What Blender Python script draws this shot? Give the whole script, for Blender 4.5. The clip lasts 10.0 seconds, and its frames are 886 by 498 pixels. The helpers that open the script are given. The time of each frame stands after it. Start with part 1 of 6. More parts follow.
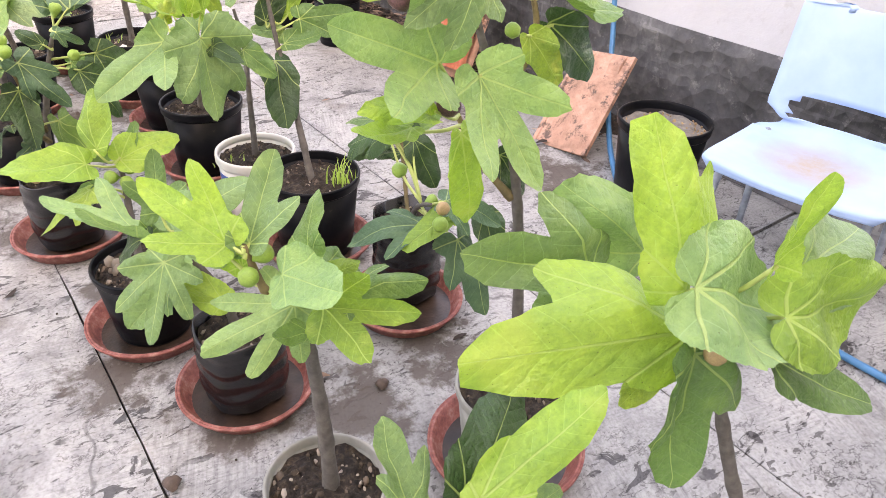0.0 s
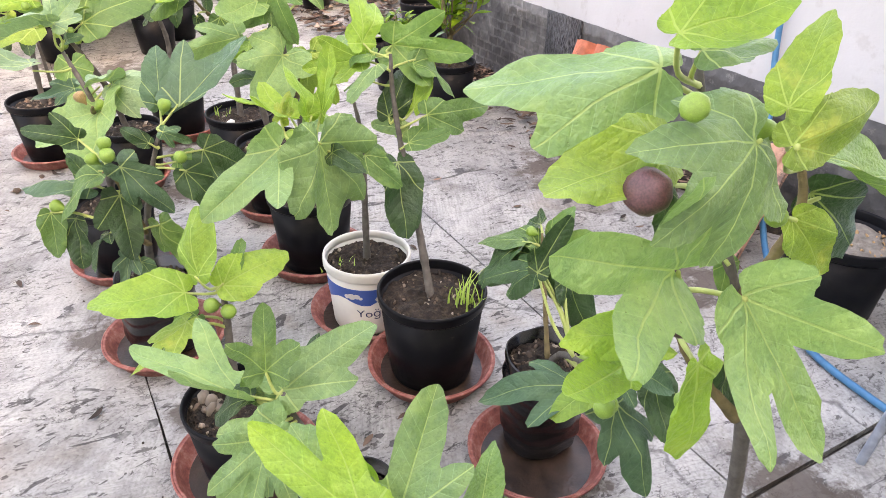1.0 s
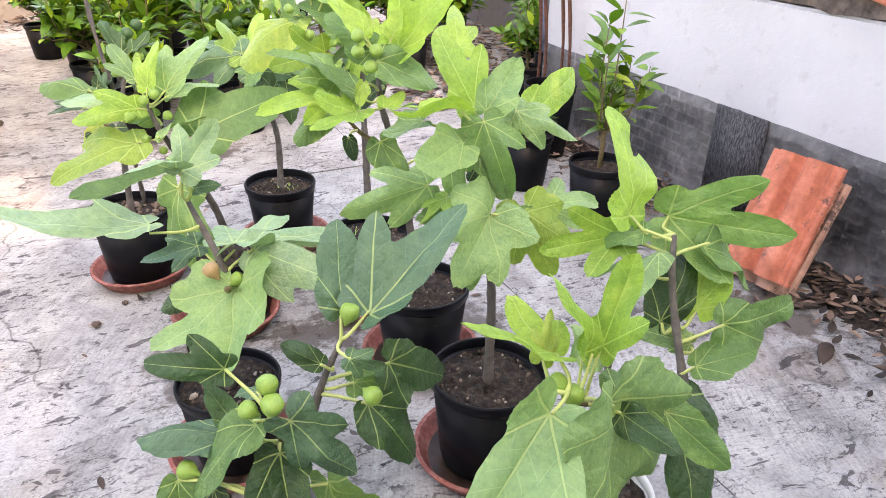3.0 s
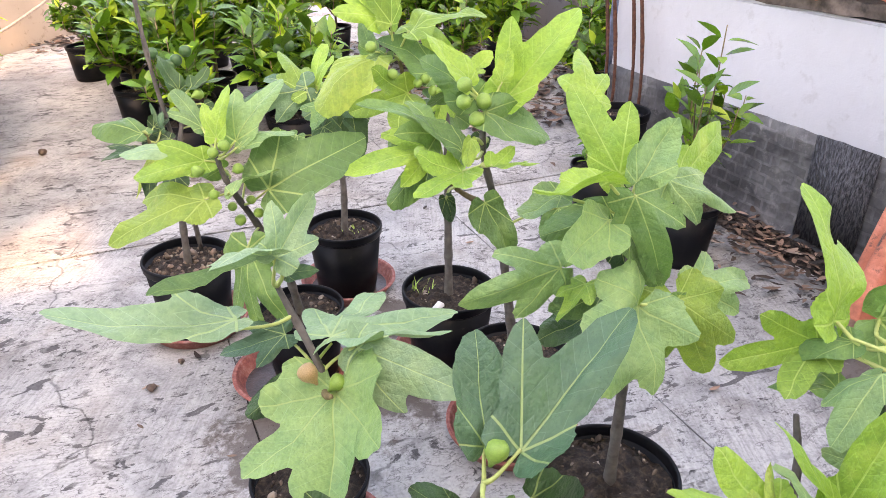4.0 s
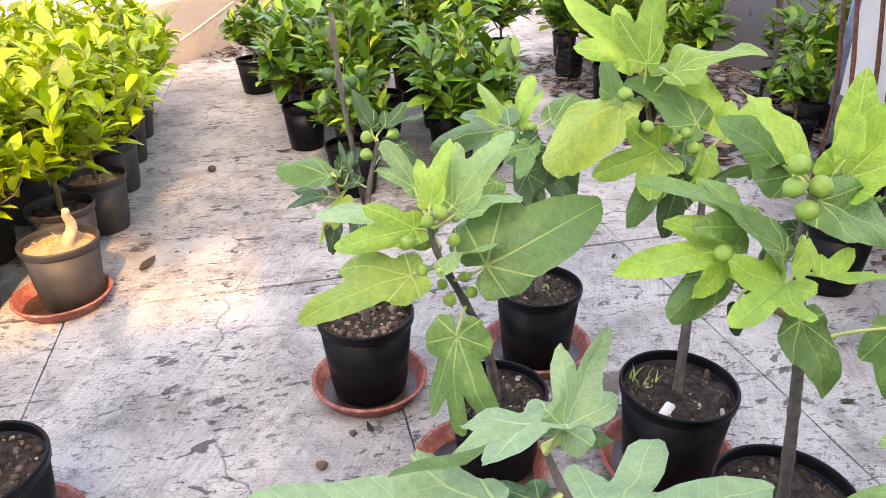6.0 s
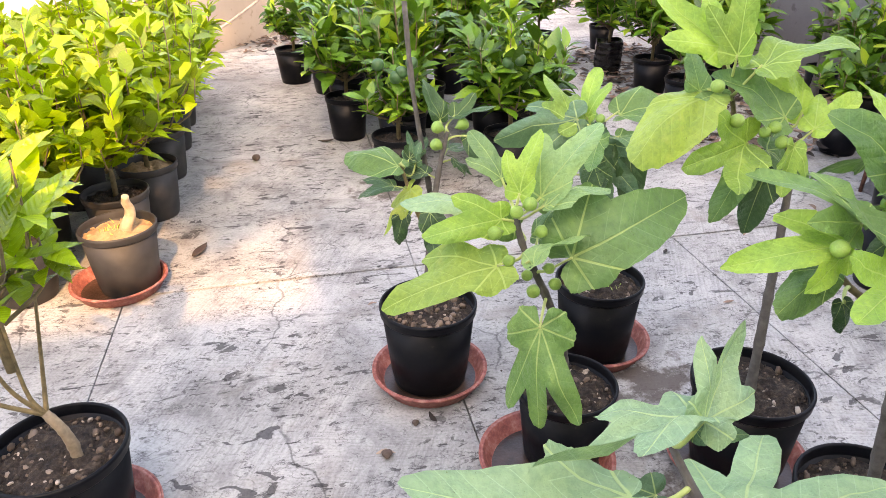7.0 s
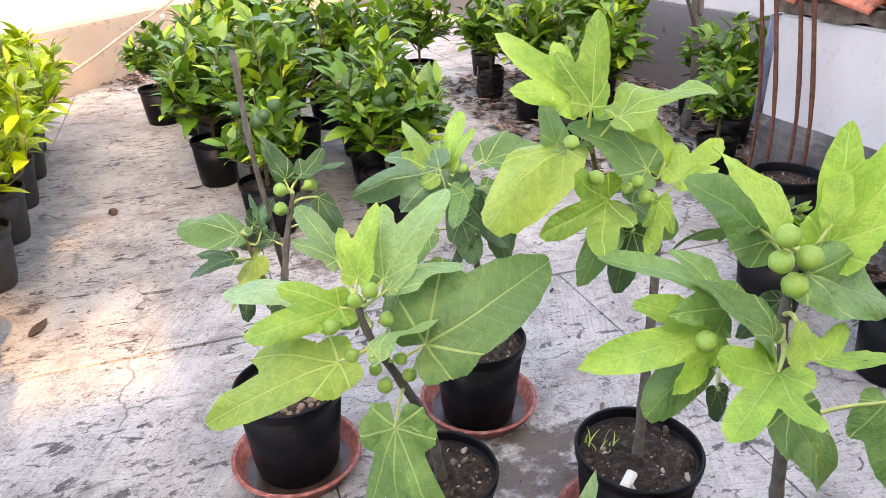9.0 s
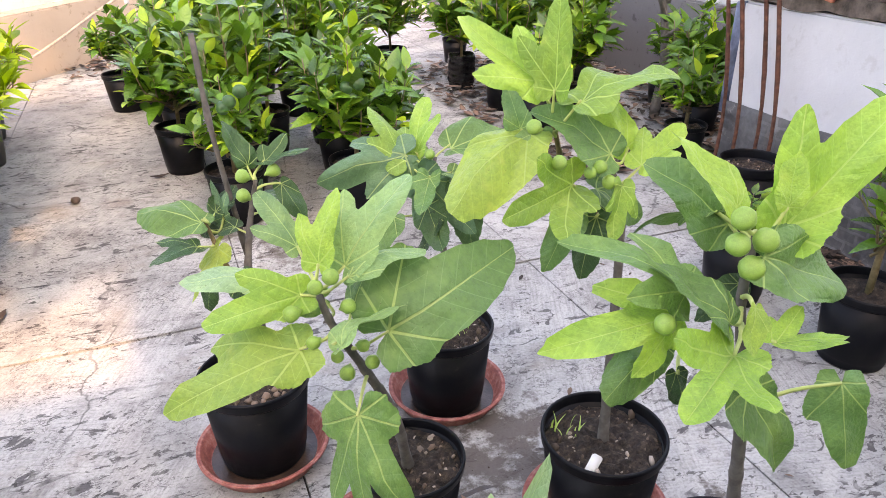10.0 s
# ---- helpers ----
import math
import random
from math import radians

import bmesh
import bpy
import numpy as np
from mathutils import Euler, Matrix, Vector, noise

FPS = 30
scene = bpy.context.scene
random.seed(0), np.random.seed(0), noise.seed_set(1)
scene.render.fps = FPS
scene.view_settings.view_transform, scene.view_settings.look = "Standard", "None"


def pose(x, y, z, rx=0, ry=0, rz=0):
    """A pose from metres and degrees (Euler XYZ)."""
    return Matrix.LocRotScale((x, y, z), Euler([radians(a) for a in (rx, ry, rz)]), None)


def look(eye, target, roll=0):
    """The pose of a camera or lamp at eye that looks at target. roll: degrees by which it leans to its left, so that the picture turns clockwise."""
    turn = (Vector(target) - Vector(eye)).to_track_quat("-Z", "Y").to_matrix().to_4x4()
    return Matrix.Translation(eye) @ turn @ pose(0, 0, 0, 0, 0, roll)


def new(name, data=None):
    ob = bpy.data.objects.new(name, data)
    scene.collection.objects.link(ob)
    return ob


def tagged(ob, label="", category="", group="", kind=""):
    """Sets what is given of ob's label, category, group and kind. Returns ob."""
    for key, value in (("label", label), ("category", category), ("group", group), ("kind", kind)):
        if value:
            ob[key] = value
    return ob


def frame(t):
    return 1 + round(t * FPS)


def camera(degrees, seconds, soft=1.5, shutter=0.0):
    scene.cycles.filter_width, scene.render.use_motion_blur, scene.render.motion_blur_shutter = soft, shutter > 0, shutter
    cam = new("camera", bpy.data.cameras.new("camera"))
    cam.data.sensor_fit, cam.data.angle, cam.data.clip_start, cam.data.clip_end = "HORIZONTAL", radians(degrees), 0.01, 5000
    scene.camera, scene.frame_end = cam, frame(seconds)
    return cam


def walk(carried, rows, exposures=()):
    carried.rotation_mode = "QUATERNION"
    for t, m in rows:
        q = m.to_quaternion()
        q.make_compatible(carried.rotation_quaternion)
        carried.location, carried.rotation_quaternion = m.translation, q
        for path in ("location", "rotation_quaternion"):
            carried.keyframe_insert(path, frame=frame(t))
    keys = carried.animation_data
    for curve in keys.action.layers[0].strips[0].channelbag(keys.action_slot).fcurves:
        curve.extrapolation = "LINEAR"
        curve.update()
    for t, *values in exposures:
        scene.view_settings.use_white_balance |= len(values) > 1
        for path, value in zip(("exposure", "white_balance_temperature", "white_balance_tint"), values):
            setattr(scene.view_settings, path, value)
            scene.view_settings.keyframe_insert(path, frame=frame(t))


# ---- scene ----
cam = camera(64.3, 10.0, soft=0.65)
PATH = [
    (0, (0.461, 0.319, 1.196), (1.482, 1.627, 0.078), 2.8),
    (0.5, (0.510, 0.528, 1.202), (1.433, 1.934, 0.120), 1.8),
    (1, (0.550, 0.690, 1.227), (1.408, 2.171, 0.192), 1.1),
    (1.5, (0.506, 0.893, 1.239), (1.339, 2.417, 0.249), 0.8),
    (2, (0.444, 1.078, 1.262), (1.271, 2.627, 0.304), 1.1),
    (2.5, (0.466, 1.278, 1.259), (1.274, 2.847, 0.318), 1.0),
    (2.7, (0.487, 1.370, 1.258), (1.290, 2.942, 0.317), 1.2),
    (3.8, (0.473, 1.696, 1.251), (1.223, 3.305, 0.330), 0.8),
    (4, (0.438, 1.778, 1.277), (1.171, 3.395, 0.358), 0.4),
    (4.5, (0.364, 1.896, 1.292), (1.043, 3.548, 0.393), -0.1),
    (5, (0.335, 1.996, 1.298), (0.921, 3.688, 0.407), -0.8),
    (5.5, (0.368, 2.130, 1.282), (0.847, 3.855, 0.390), -1.1),
    (7, (0.224, 2.227, 1.273), (0.578, 3.968, 0.353), -0.8),
    (7.5, (0.167, 2.236, 1.271), (0.559, 3.976, 0.368), -0.7),
    (8, (0.234, 2.295, 1.305), (0.689, 4.032, 0.425), -1.0),
    (8.5, (0.334, 2.366, 1.308), (0.866, 4.086, 0.438), -1.2),
    (9, (0.395, 2.397, 1.289), (1.003, 4.092, 0.419), -1.0),
    (9.5, (0.433, 2.392, 1.284), (1.083, 4.065, 0.401), -0.7),
    (10, (0.416, 2.397, 1.280), (1.086, 4.053, 0.380), -0.3),
]
walk(cam, [(t, look(eye, target, roll)) for t, eye, target, roll in PATH], [(0, 3.45, 11200, 27), (1.0, 3.33, 10500, 23), (1.5, 3.30, 10400, 20), (2.5, 3.27, 9500, 22), (4.5, 3.01, 9200, 25), (7.0, 2.95, 9100, 21), (10, 2.93, 8900, 22)])

# ---- daylight: warm sun from behind the viewer, blocked by unseen walls; open sky gives the rest ----
SUN_AZ, SUN_EL = radians(179), radians(42)
world = bpy.data.worlds.new("sky")
scene.world = world
world.use_nodes = True
wn = world.node_tree
sky = wn.nodes.new("ShaderNodeTexSky")
sky.sky_type, sky.sun_disc = "NISHITA", False
sky.sun_elevation, sky.sun_rotation = SUN_EL, SUN_AZ
sky.dust_density = 3.0
wn.links.new(sky.outputs[0], wn.nodes["Background"].inputs[0])
wn.nodes["Background"].inputs[1].default_value = 0.15
sun = new("sun", bpy.data.lights.new("sun", "SUN"))
sun.data.energy, sun.data.angle, sun.data.color = 1.0, radians(0.6), (1.0, 0.64, 0.33)
toward = Vector((math.sin(SUN_AZ) * math.cos(SUN_EL), math.cos(SUN_AZ) * math.cos(SUN_EL), math.sin(SUN_EL)))
sun.matrix_world = look((0, 0, 8), Vector((0, 0, 8)) - toward)


# ---- materials ----
def nodes(name):
    m = bpy.data.materials.new(name)
    m.use_nodes = True
    return m, m.node_tree, m.node_tree.nodes["Principled BSDF"]


def link(tree, a, b):
    tree.links.new(a, b)


def tex_noise(tree, scale, detail=4.0, rough=0.55, coord="Object", stretch=None, turn=0.0, warp=0.0, vary=False):
    tc = tree.nodes.new("ShaderNodeTexCoord")
    n = tree.nodes.new("ShaderNodeTexNoise")
    n.inputs["Scale"].default_value, n.inputs["Detail"].default_value, n.inputs["Roughness"].default_value = scale, detail, rough
    n.inputs["Distortion"].default_value = warp
    out = tc.outputs[coord]
    if vary:
        out = shifted(tree, out)
    if turn:
        rot = tree.nodes.new("ShaderNodeMapping")
        rot.inputs["Rotation"].default_value = (0, 0, radians(turn))
        link(tree, out, rot.inputs[0])
        out = rot.outputs[0]
    if stretch:
        mp = tree.nodes.new("ShaderNodeMapping")
        mp.inputs["Scale"].default_value = stretch
        link(tree, out, mp.inputs[0])
        out = mp.outputs[0]
    link(tree, out, n.inputs["Vector"])
    return n.outputs["Fac"]


def shifted(tree, vector):
    """Moves a pattern by a different amount on every object."""
    info = tree.nodes.new("ShaderNodeObjectInfo")
    add = tree.nodes.new("ShaderNodeVectorMath")
    add.operation = "MULTIPLY_ADD"
    link(tree, info.outputs["Random"], add.inputs[0])
    add.inputs[1].default_value = (37.0, 53.0, 71.0)
    link(tree, vector, add.inputs[2])
    return add.outputs[0]


def ramp(tree, fac, stops):
    r = tree.nodes.new("ShaderNodeValToRGB")
    while len(r.color_ramp.elements) < len(stops):
        r.color_ramp.elements.new(0.5)
    for e, (p, c) in zip(r.color_ramp.elements, stops):
        e.position, e.color = p, (*c, 1) if len(c) == 3 else c
    link(tree, fac, r.inputs[0])
    return r.outputs[0]


def mix(tree, fac, a, b, mode="MIX"):
    m = tree.nodes.new("ShaderNodeMix")
    m.data_type, m.blend_type = "RGBA", mode
    for socket, v in ((m.inputs[0], fac), (m.inputs[6], a), (m.inputs[7], b)):
        if isinstance(v, (int, float)):
            socket.default_value = v
        elif isinstance(v, tuple):
            socket.default_value = (*v, 1)
        else:
            link(tree, v, socket)
    return m.outputs[2]


def maths(tree, op, a, b=0.0, c=0.0):
    m = tree.nodes.new("ShaderNodeMath")
    m.operation = op
    for socket, v in zip(m.inputs, (a, b, c)):
        if isinstance(v, (int, float)):
            socket.default_value = v
        else:
            link(tree, v, socket)
    return m.outputs[0]


def bump(tree, bsdf, height, strength=0.3, distance=0.01):
    b = tree.nodes.new("ShaderNodeBump")
    b.inputs["Strength"].default_value, b.inputs["Distance"].default_value = strength, distance
    link(tree, height, b.inputs["Height"])
    link(tree, b.outputs[0], bsdf.inputs["Normal"])


def plain(name, colour, rough=0.6, metal=0.0, var=0.25, scale=20.0, bumps=0.15, spec=0.5):
    """A surface of one colour with blotches at two scales and fine relief."""
    m, t, b = nodes(name)
    dark = tuple(c * (1 - var) for c in colour)
    light = tuple(min(1, c * (1 + var * 0.6)) for c in colour)
    a = ramp(t, tex_noise(t, scale), [(0.3, dark), (0.7, light)])
    big = ramp(t, tex_noise(t, scale * 0.18, 3), [(0.35, (0.75, 0.75, 0.75)), (0.7, (1, 1, 1))])
    link(t, mix(t, 0.6, a, big, "MULTIPLY"), b.inputs["Base Color"])
    b.inputs["Roughness"].default_value, b.inputs["Metallic"].default_value = rough, metal
    b.inputs["Specular IOR Level"].default_value = spec
    bump(t, b, tex_noise(t, scale * 4, 5), bumps, 0.004)
    return m


def concrete():
    m, t, b = nodes("concrete")
    base = ramp(t, tex_noise(t, 1.1, 6, 0.6), [(0.30, (0.25, 0.258, 0.255)), (0.5, (0.36, 0.368, 0.36)), (0.70, (0.46, 0.465, 0.45))])
    blotch = ramp(t, tex_noise(t, 5, 9, 0.68, warp=0.6), [(0.36, (0.52, 0.51, 0.51)), (0.50, (0.95, 0.95, 0.95)), (0.66, (1.16, 1.15, 1.13))])
    c = mix(t, 0.75, base, blotch, "MULTIPLY")

    def patches(scale, lo, hi, seed):
        return ramp(t, tex_noise(t, scale, 6, 0.62, stretch=(1, 1, seed)), [(lo, (0, 0, 0)), (hi, (1, 1, 1))])

    # broom strokes and pale scratches, each kind in its own loose patches
    broom = ramp(t, tex_noise(t, 26, 5, 0.62, stretch=(4.5, 0.35, 1), turn=24), [(0.36, (0.68, 0.67, 0.68)), (0.53, (1, 1, 1)), (0.68, (1.10, 1.10, 1.09))])
    c = mix(t, maths(t, "MULTIPLY", patches(1.7, 0.44, 0.56, 2), 0.75), c, mix(t, 1.0, c, broom, "MULTIPLY"))
    scratch = ramp(t, tex_noise(t, 30, 4, 0.6, stretch=(0.3, 5.5, 1), turn=14), [(0.34, (0.74, 0.73, 0.74)), (0.5, (1, 1, 1)), (0.66, (1.16, 1.16, 1.14))])
    c = mix(t, maths(t, "MULTIPLY", patches(2.3, 0.46, 0.58, 3), 0.7), c, mix(t, 1.0, c, scratch, "MULTIPLY"))
    # black flakes where the skin has lifted: crisp, ragged, in drifts
    big = ramp(t, tex_noise(t, 13, 7, 0.60, stretch=(0.7, 1.5, 1), warp=1.1), [(0.392, (0.09, 0.085, 0.09)), (0.412, (1, 1, 1))])
    c = mix(t, maths(t, "MULTIPLY", patches(2.6, 0.46, 0.52, 5), 0.82), c, mix(t, 1.0, c, big, "MULTIPLY"))
    small = ramp(t, tex_noise(t, 42, 5, 0.58, stretch=(0.7, 1.4, 1), warp=0.8), [(0.385, (0.15, 0.14, 0.14)), (0.41, (1, 1, 1))])
    c = mix(t, maths(t, "MULTIPLY", patches(4.0, 0.44, 0.54, 7), 0.78), c, mix(t, 1.0, c, small, "MULTIPLY"))

    def marks(scale, thin, cut, off):
        n1 = tex_noise(t, scale, 7, 0.62, stretch=(1.0, 1.5, 1.0 + off))
        ridge = maths(t, "ABSOLUTE", maths(t, "SUBTRACT", n1, 0.5))
        line = ramp(t, ridge, [(0.0, (0.10, 0.09, 0.10)), (thin, (1, 1, 1))])
        keep = ramp(t, tex_noise(t, scale * 0.6, 5, 0.6, stretch=(1, 1, 2 + off)), [(cut, (1, 1, 1)), (cut + 0.04, (0, 0, 0))])
        return mix(t, 1.0, line, mix(t, 1.0, (1.0, 1.0, 1.0), keep, "SUBTRACT"), "LIGHTEN")

    # torn edges of the trowelled skin
    marked = mix(t, 1.0, marks(3.6, 0.008, 0.47, 0.1), marks(9.0, 0.012, 0.46, 0.7), "MULTIPLY")
    c = mix(t, 0.7, c, marked, "MULTIPLY")
    # hair cracks
    tc = t.nodes.new("ShaderNodeTexCoord")
    wob = t.nodes.new("ShaderNodeTexNoise")
    wob.inputs["Scale"].default_value, wob.inputs["Detail"].default_value = 5, 6
    link(t, tc.outputs["Object"], wob.inputs["Vector"])
    moved = mix(t, 0.14, tc.outputs["Object"], wob.outputs["Color"])
    vor = t.nodes.new("ShaderNodeTexVoronoi")
    vor.feature, vor.inputs["Scale"].default_value = "DISTANCE_TO_EDGE", 1.7
    link(t, moved, vor.inputs["Vector"])
    crack = ramp(t, vor.outputs["Distance"], [(0.0, (0, 0, 0)), (0.007, (1, 1, 1))])
    gate = ramp(t, tex_noise(t, 2.2, 3), [(0.46, (1, 1, 1)), (0.56, (0.25, 0.25, 0.25))])
    crack2 = mix(t, 1.0, crack, gate, "LIGHTEN")
    c = mix(t, 0.7, c, crack2, "MULTIPLY")
    # fine grit, damp soil stains
    c = mix(t, 0.55, c, ramp(t, tex_noise(t, 120, 4, 0.6), [(0.36, (0.62, 0.61, 0.61)), (0.5, (1, 1, 1)), (0.66, (1.18, 1.18, 1.17))]), "MULTIPLY")
    stain = ramp(t, tex_noise(t, 2.7, 6, 0.65), [(0.55, (1, 1, 1)), (0.68, (0.62, 0.54, 0.47))])
    c = mix(t, 0.75, c, stain, "MULTIPLY")
    # soil washed out round the pots, with ragged edges
    where = t.nodes.new("ShaderNodeTexCoord")
    ragged = tex_noise(t, 9, 8, 0.7)
    spill = None
    for x, y, r in ((0.83, 1.46, 0.26), (0.60, 1.72, 0.20), (0.62, 3.22, 0.30), (0.55, 2.45, 0.22), (1.10, 3.62, 0.34), (1.38, 3.15, 0.30), (2.35, 2.75, 0.40), (1.28, 1.38, 0.24), (0.9, 5.0, 0.35), (2.2, 1.9, 0.3), (0.6, 5.3, 0.3), (0.95, 3.25, 0.25), (1.0, 1.30, 0.26), (1.45, 1.6, 0.26), (1.75, 1.2, 0.26), (0.75, 2.1, 0.22)):
        dv = t.nodes.new("ShaderNodeVectorMath")
        dv.operation = "DISTANCE"
        link(t, where.outputs["Object"], dv.inputs[0])
        dv.inputs[1].default_value = (x, y, 0)
        near_to = maths(t, "SUBTRACT", 1.0, maths(t, "DIVIDE", dv.outputs["Value"], r))
        spill = near_to if spill is None else maths(t, "MAXIMUM", spill, near_to)
    spill = maths(t, "ADD", spill, maths(t, "MULTIPLY", maths(t, "SUBTRACT", ragged, 0.5), 2.6))
    c = mix(t, ramp(t, spill, [(0.42, (0, 0, 0)), (0.70, (0.9, 0.9, 0.9))]), c, (0.085, 0.068, 0.056))
    # ring left by a pot that stood there
    ring = t.nodes.new("ShaderNodeVectorMath")
    ring.operation = "DISTANCE"
    link(t, where.outputs["Object"], ring.inputs[0])
    ring.inputs[1].default_value = (2.234, 2.487, 0)
    inside = maths(t, "ADD", ring.outputs["Value"], maths(t, "MULTIPLY", maths(t, "SUBTRACT", ragged, 0.5), 0.09))
    c = mix(t, 0.75, c, ramp(t, inside, [(0.0, (0.72, 0.66, 0.60)), (0.072, (0.66, 0.60, 0.55)), (0.085, (0.36, 0.32, 0.30)), (0.10, (1, 1, 1))]), "MULTIPLY")
    link(t, c, b.inputs["Base Color"])
    link(t, ramp(t, tex_noise(t, 4, 5), [(0.35, (0.45, 0.45, 0.45)), (0.65, (0.85, 0.85, 0.85))]), b.inputs["Roughness"])
    h = mix(t, 0.6, mix(t, 0.8, big, marked, "MULTIPLY"), tex_noise(t, 60, 6), "MULTIPLY")
    bump(t, b, mix(t, 0.5, h, crack2, "MULTIPLY"), 0.5, 0.006)
    return m


def leaf_material(name, colour, young, glow=0.35, rough=0.5, each=False):
    """Leaf: ribs and side veins drawn in the blade's own coordinates, puckered between them, blotched, letting light through."""
    m, t, b = nodes(name)
    uv = t.nodes.new("ShaderNodeUVMap")
    uv.uv_map = "blade"
    sep = t.nodes.new("ShaderNodeSeparateXYZ")
    link(t, uv.outputs[0], sep.inputs[0])
    s, d = sep.outputs[0], maths(t, "ABSOLUTE", sep.outputs[1])
    wave = maths(t, "FRACT", maths(t, "MULTIPLY", maths(t, "SUBTRACT", s, maths(t, "ADD", maths(t, "MULTIPLY", d, 0.75), maths(t, "MULTIPLY", maths(t, "MULTIPLY", d, d), 0.7))), 8.0))
    vein = ramp(t, wave, [(0.0, (1, 1, 1)), (0.04, (0, 0, 0)), (0.96, (0, 0, 0)), (1.0, (1, 1, 1))])
    bulge = maths(t, "MULTIPLY", maths(t, "MULTIPLY", wave, maths(t, "SUBTRACT", 1.0, wave)), 4.0)
    rib = ramp(t, maths(t, "DIVIDE", d, maths(t, "MAXIMUM", maths(t, "SUBTRACT", 0.0125, maths(t, "MULTIPLY", s, 0.010)), 0.003)), [(0.55, (1, 1, 1)), (1.0, (0, 0, 0))])
    info = t.nodes.new("ShaderNodeObjectInfo")
    geo = t.nodes.new("ShaderNodeNewGeometry")
    pick = geo.outputs["Random Per Island"] if each else info.outputs["Random"]
    tone = ramp(t, pick, [(0.0, tuple(c * 0.35 for c in colour)), (0.35, tuple(c * 0.75 for c in colour)), (0.7, colour), (0.9, tuple(0.6 * c + 0.4 * y for c, y in zip(colour, young))), (1.0, young)]) if each else ramp(t, pick, [(0.0, tuple(c * 0.72 for c in colour)), (0.6, colour), (1.0, tuple(0.7 * c + 0.3 * y for c, y in zip(colour, young)))])
    patch = ramp(t, tex_noise(t, 3.5, 5, 0.6, vary=True), [(0.35, (0.72, 0.80, 0.76)), (0.7, (1.12, 1.06, 0.9))])
    c = mix(t, 0.85, tone, patch, "MULTIPLY")
    net = t.nodes.new("ShaderNodeTexVoronoi")
    net.feature, net.inputs["Scale"].default_value = "DISTANCE_TO_EDGE", 22.0
    link(t, t.nodes.new("ShaderNodeTexCoord").outputs["Object"], net.inputs["Vector"])
    c = mix(t, 0.17, c, ramp(t, net.outputs["Distance"], [(0.0, (1.22, 1.18, 1.2)), (0.10, (0.97, 0.98, 0.96)), (0.4, (0.84, 0.88, 0.84))]), "MULTIPLY")
    c = mix(t, 0.6, c, ramp(t, tex_noise(t, 18, 6, 0.7, vary=True), [(0.36, (0.76, 0.82, 0.78)), (0.6, (1.14, 1.13, 1.06))]), "MULTIPLY")
    # yellowing that starts in patches, and brown specks
    c = mix(t, maths(t, "MULTIPLY", ramp(t, tex_noise(t, 2.2, 4, vary=True), [(0.58, (0, 0, 0)), (0.72, (1, 1, 1))]), 0.5), c, young)
    c = mix(t, maths(t, "MULTIPLY", vein, 0.30), c, tuple(min(1, v * 1.35 + 0.09) for v in colour))
    specks = ramp(t, tex_noise(t, 60, 3, 0.6, vary=True), [(0.28, (0.45, 0.34, 0.2)), (0.32, (1, 1, 1))])
    c = mix(t, 0.7, c, specks, "MULTIPLY")
    if not each:
        c = mix(t, maths(t, "MULTIPLY", rib, 0.85), c, tuple(min(1, 0.5 * v + q) for v, q in zip(colour, (0.27, 0.34, 0.12))))
    link(t, c, b.inputs["Base Color"])
    b.inputs["Roughness"].default_value = rough * 0.82
    b.inputs["Specular IOR Level"].default_value = 0.55
    height = maths(t, "ADD", maths(t, "MULTIPLY", bulge, 0.16), maths(t, "MULTIPLY", tex_noise(t, 30, 4, vary=True), 0.6))
    if not each:
        height = maths(t, "SUBTRACT", height, maths(t, "MULTIPLY", rib, 0.4))
    bump(t, b, height, 0.55, 0.013)
    tr = t.nodes.new("ShaderNodeBsdfTranslucent")
    link(t, mix(t, 1.0, c, (1.0, 1.0, 0.55), "MULTIPLY"), tr.inputs["Color"])
    sh = t.nodes.new("ShaderNodeMixShader")
    sh.inputs[0].default_value = glow
    link(t, b.outputs[0], sh.inputs[1])
    link(t, tr.outputs[0], sh.inputs[2])
    link(t, sh.outputs[0], t.nodes["Material Output"].inputs["Surface"])
    return m


CONCRETE = concrete()
JOINT = plain("joint_dirt", (0.05, 0.045, 0.042), 0.95)
LEAF = {
    "lime": leaf_material("leaf_lime", (0.30, 0.53, 0.095), (0.50, 0.66, 0.15), 0.32),
    "yel": leaf_material("leaf_yellowing", (0.31, 0.49, 0.10), (0.66, 0.66, 0.16), 0.32),
    "mid": leaf_material("leaf_mid", (0.13, 0.28, 0.085), (0.25, 0.42, 0.11), 0.22),
    "pale": leaf_material("leaf_pale", (0.24, 0.43, 0.185), (0.36, 0.53, 0.19), 0.25),
    "silver": leaf_material("leaf_silvery", (0.29, 0.47, 0.28), (0.36, 0.54, 0.25), 0.22),
    # dark green leaves; deep in the crowns this colour also carries the shade
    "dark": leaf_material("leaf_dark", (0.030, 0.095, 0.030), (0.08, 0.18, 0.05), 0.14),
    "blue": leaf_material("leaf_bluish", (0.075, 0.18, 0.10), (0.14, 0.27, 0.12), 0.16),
}
PETIOLE = plain("petiole", (0.46, 0.55, 0.18), 0.5, var=0.2, scale=40)
BARK = plain("grey_bark", (0.125, 0.112, 0.10), 0.85, var=0.4, scale=45, bumps=0.6)
TWIG = plain("brown_twig", (0.20, 0.15, 0.07), 0.8, var=0.4, scale=60, bumps=0.5)
GREEN_FIG = plain("green_fig", (0.21, 0.37, 0.065), 0.45, var=0.2, scale=35)
RIPE_FIG = plain("ripe_fig", (0.13, 0.055, 0.06), 0.4, var=0.45, scale=18)
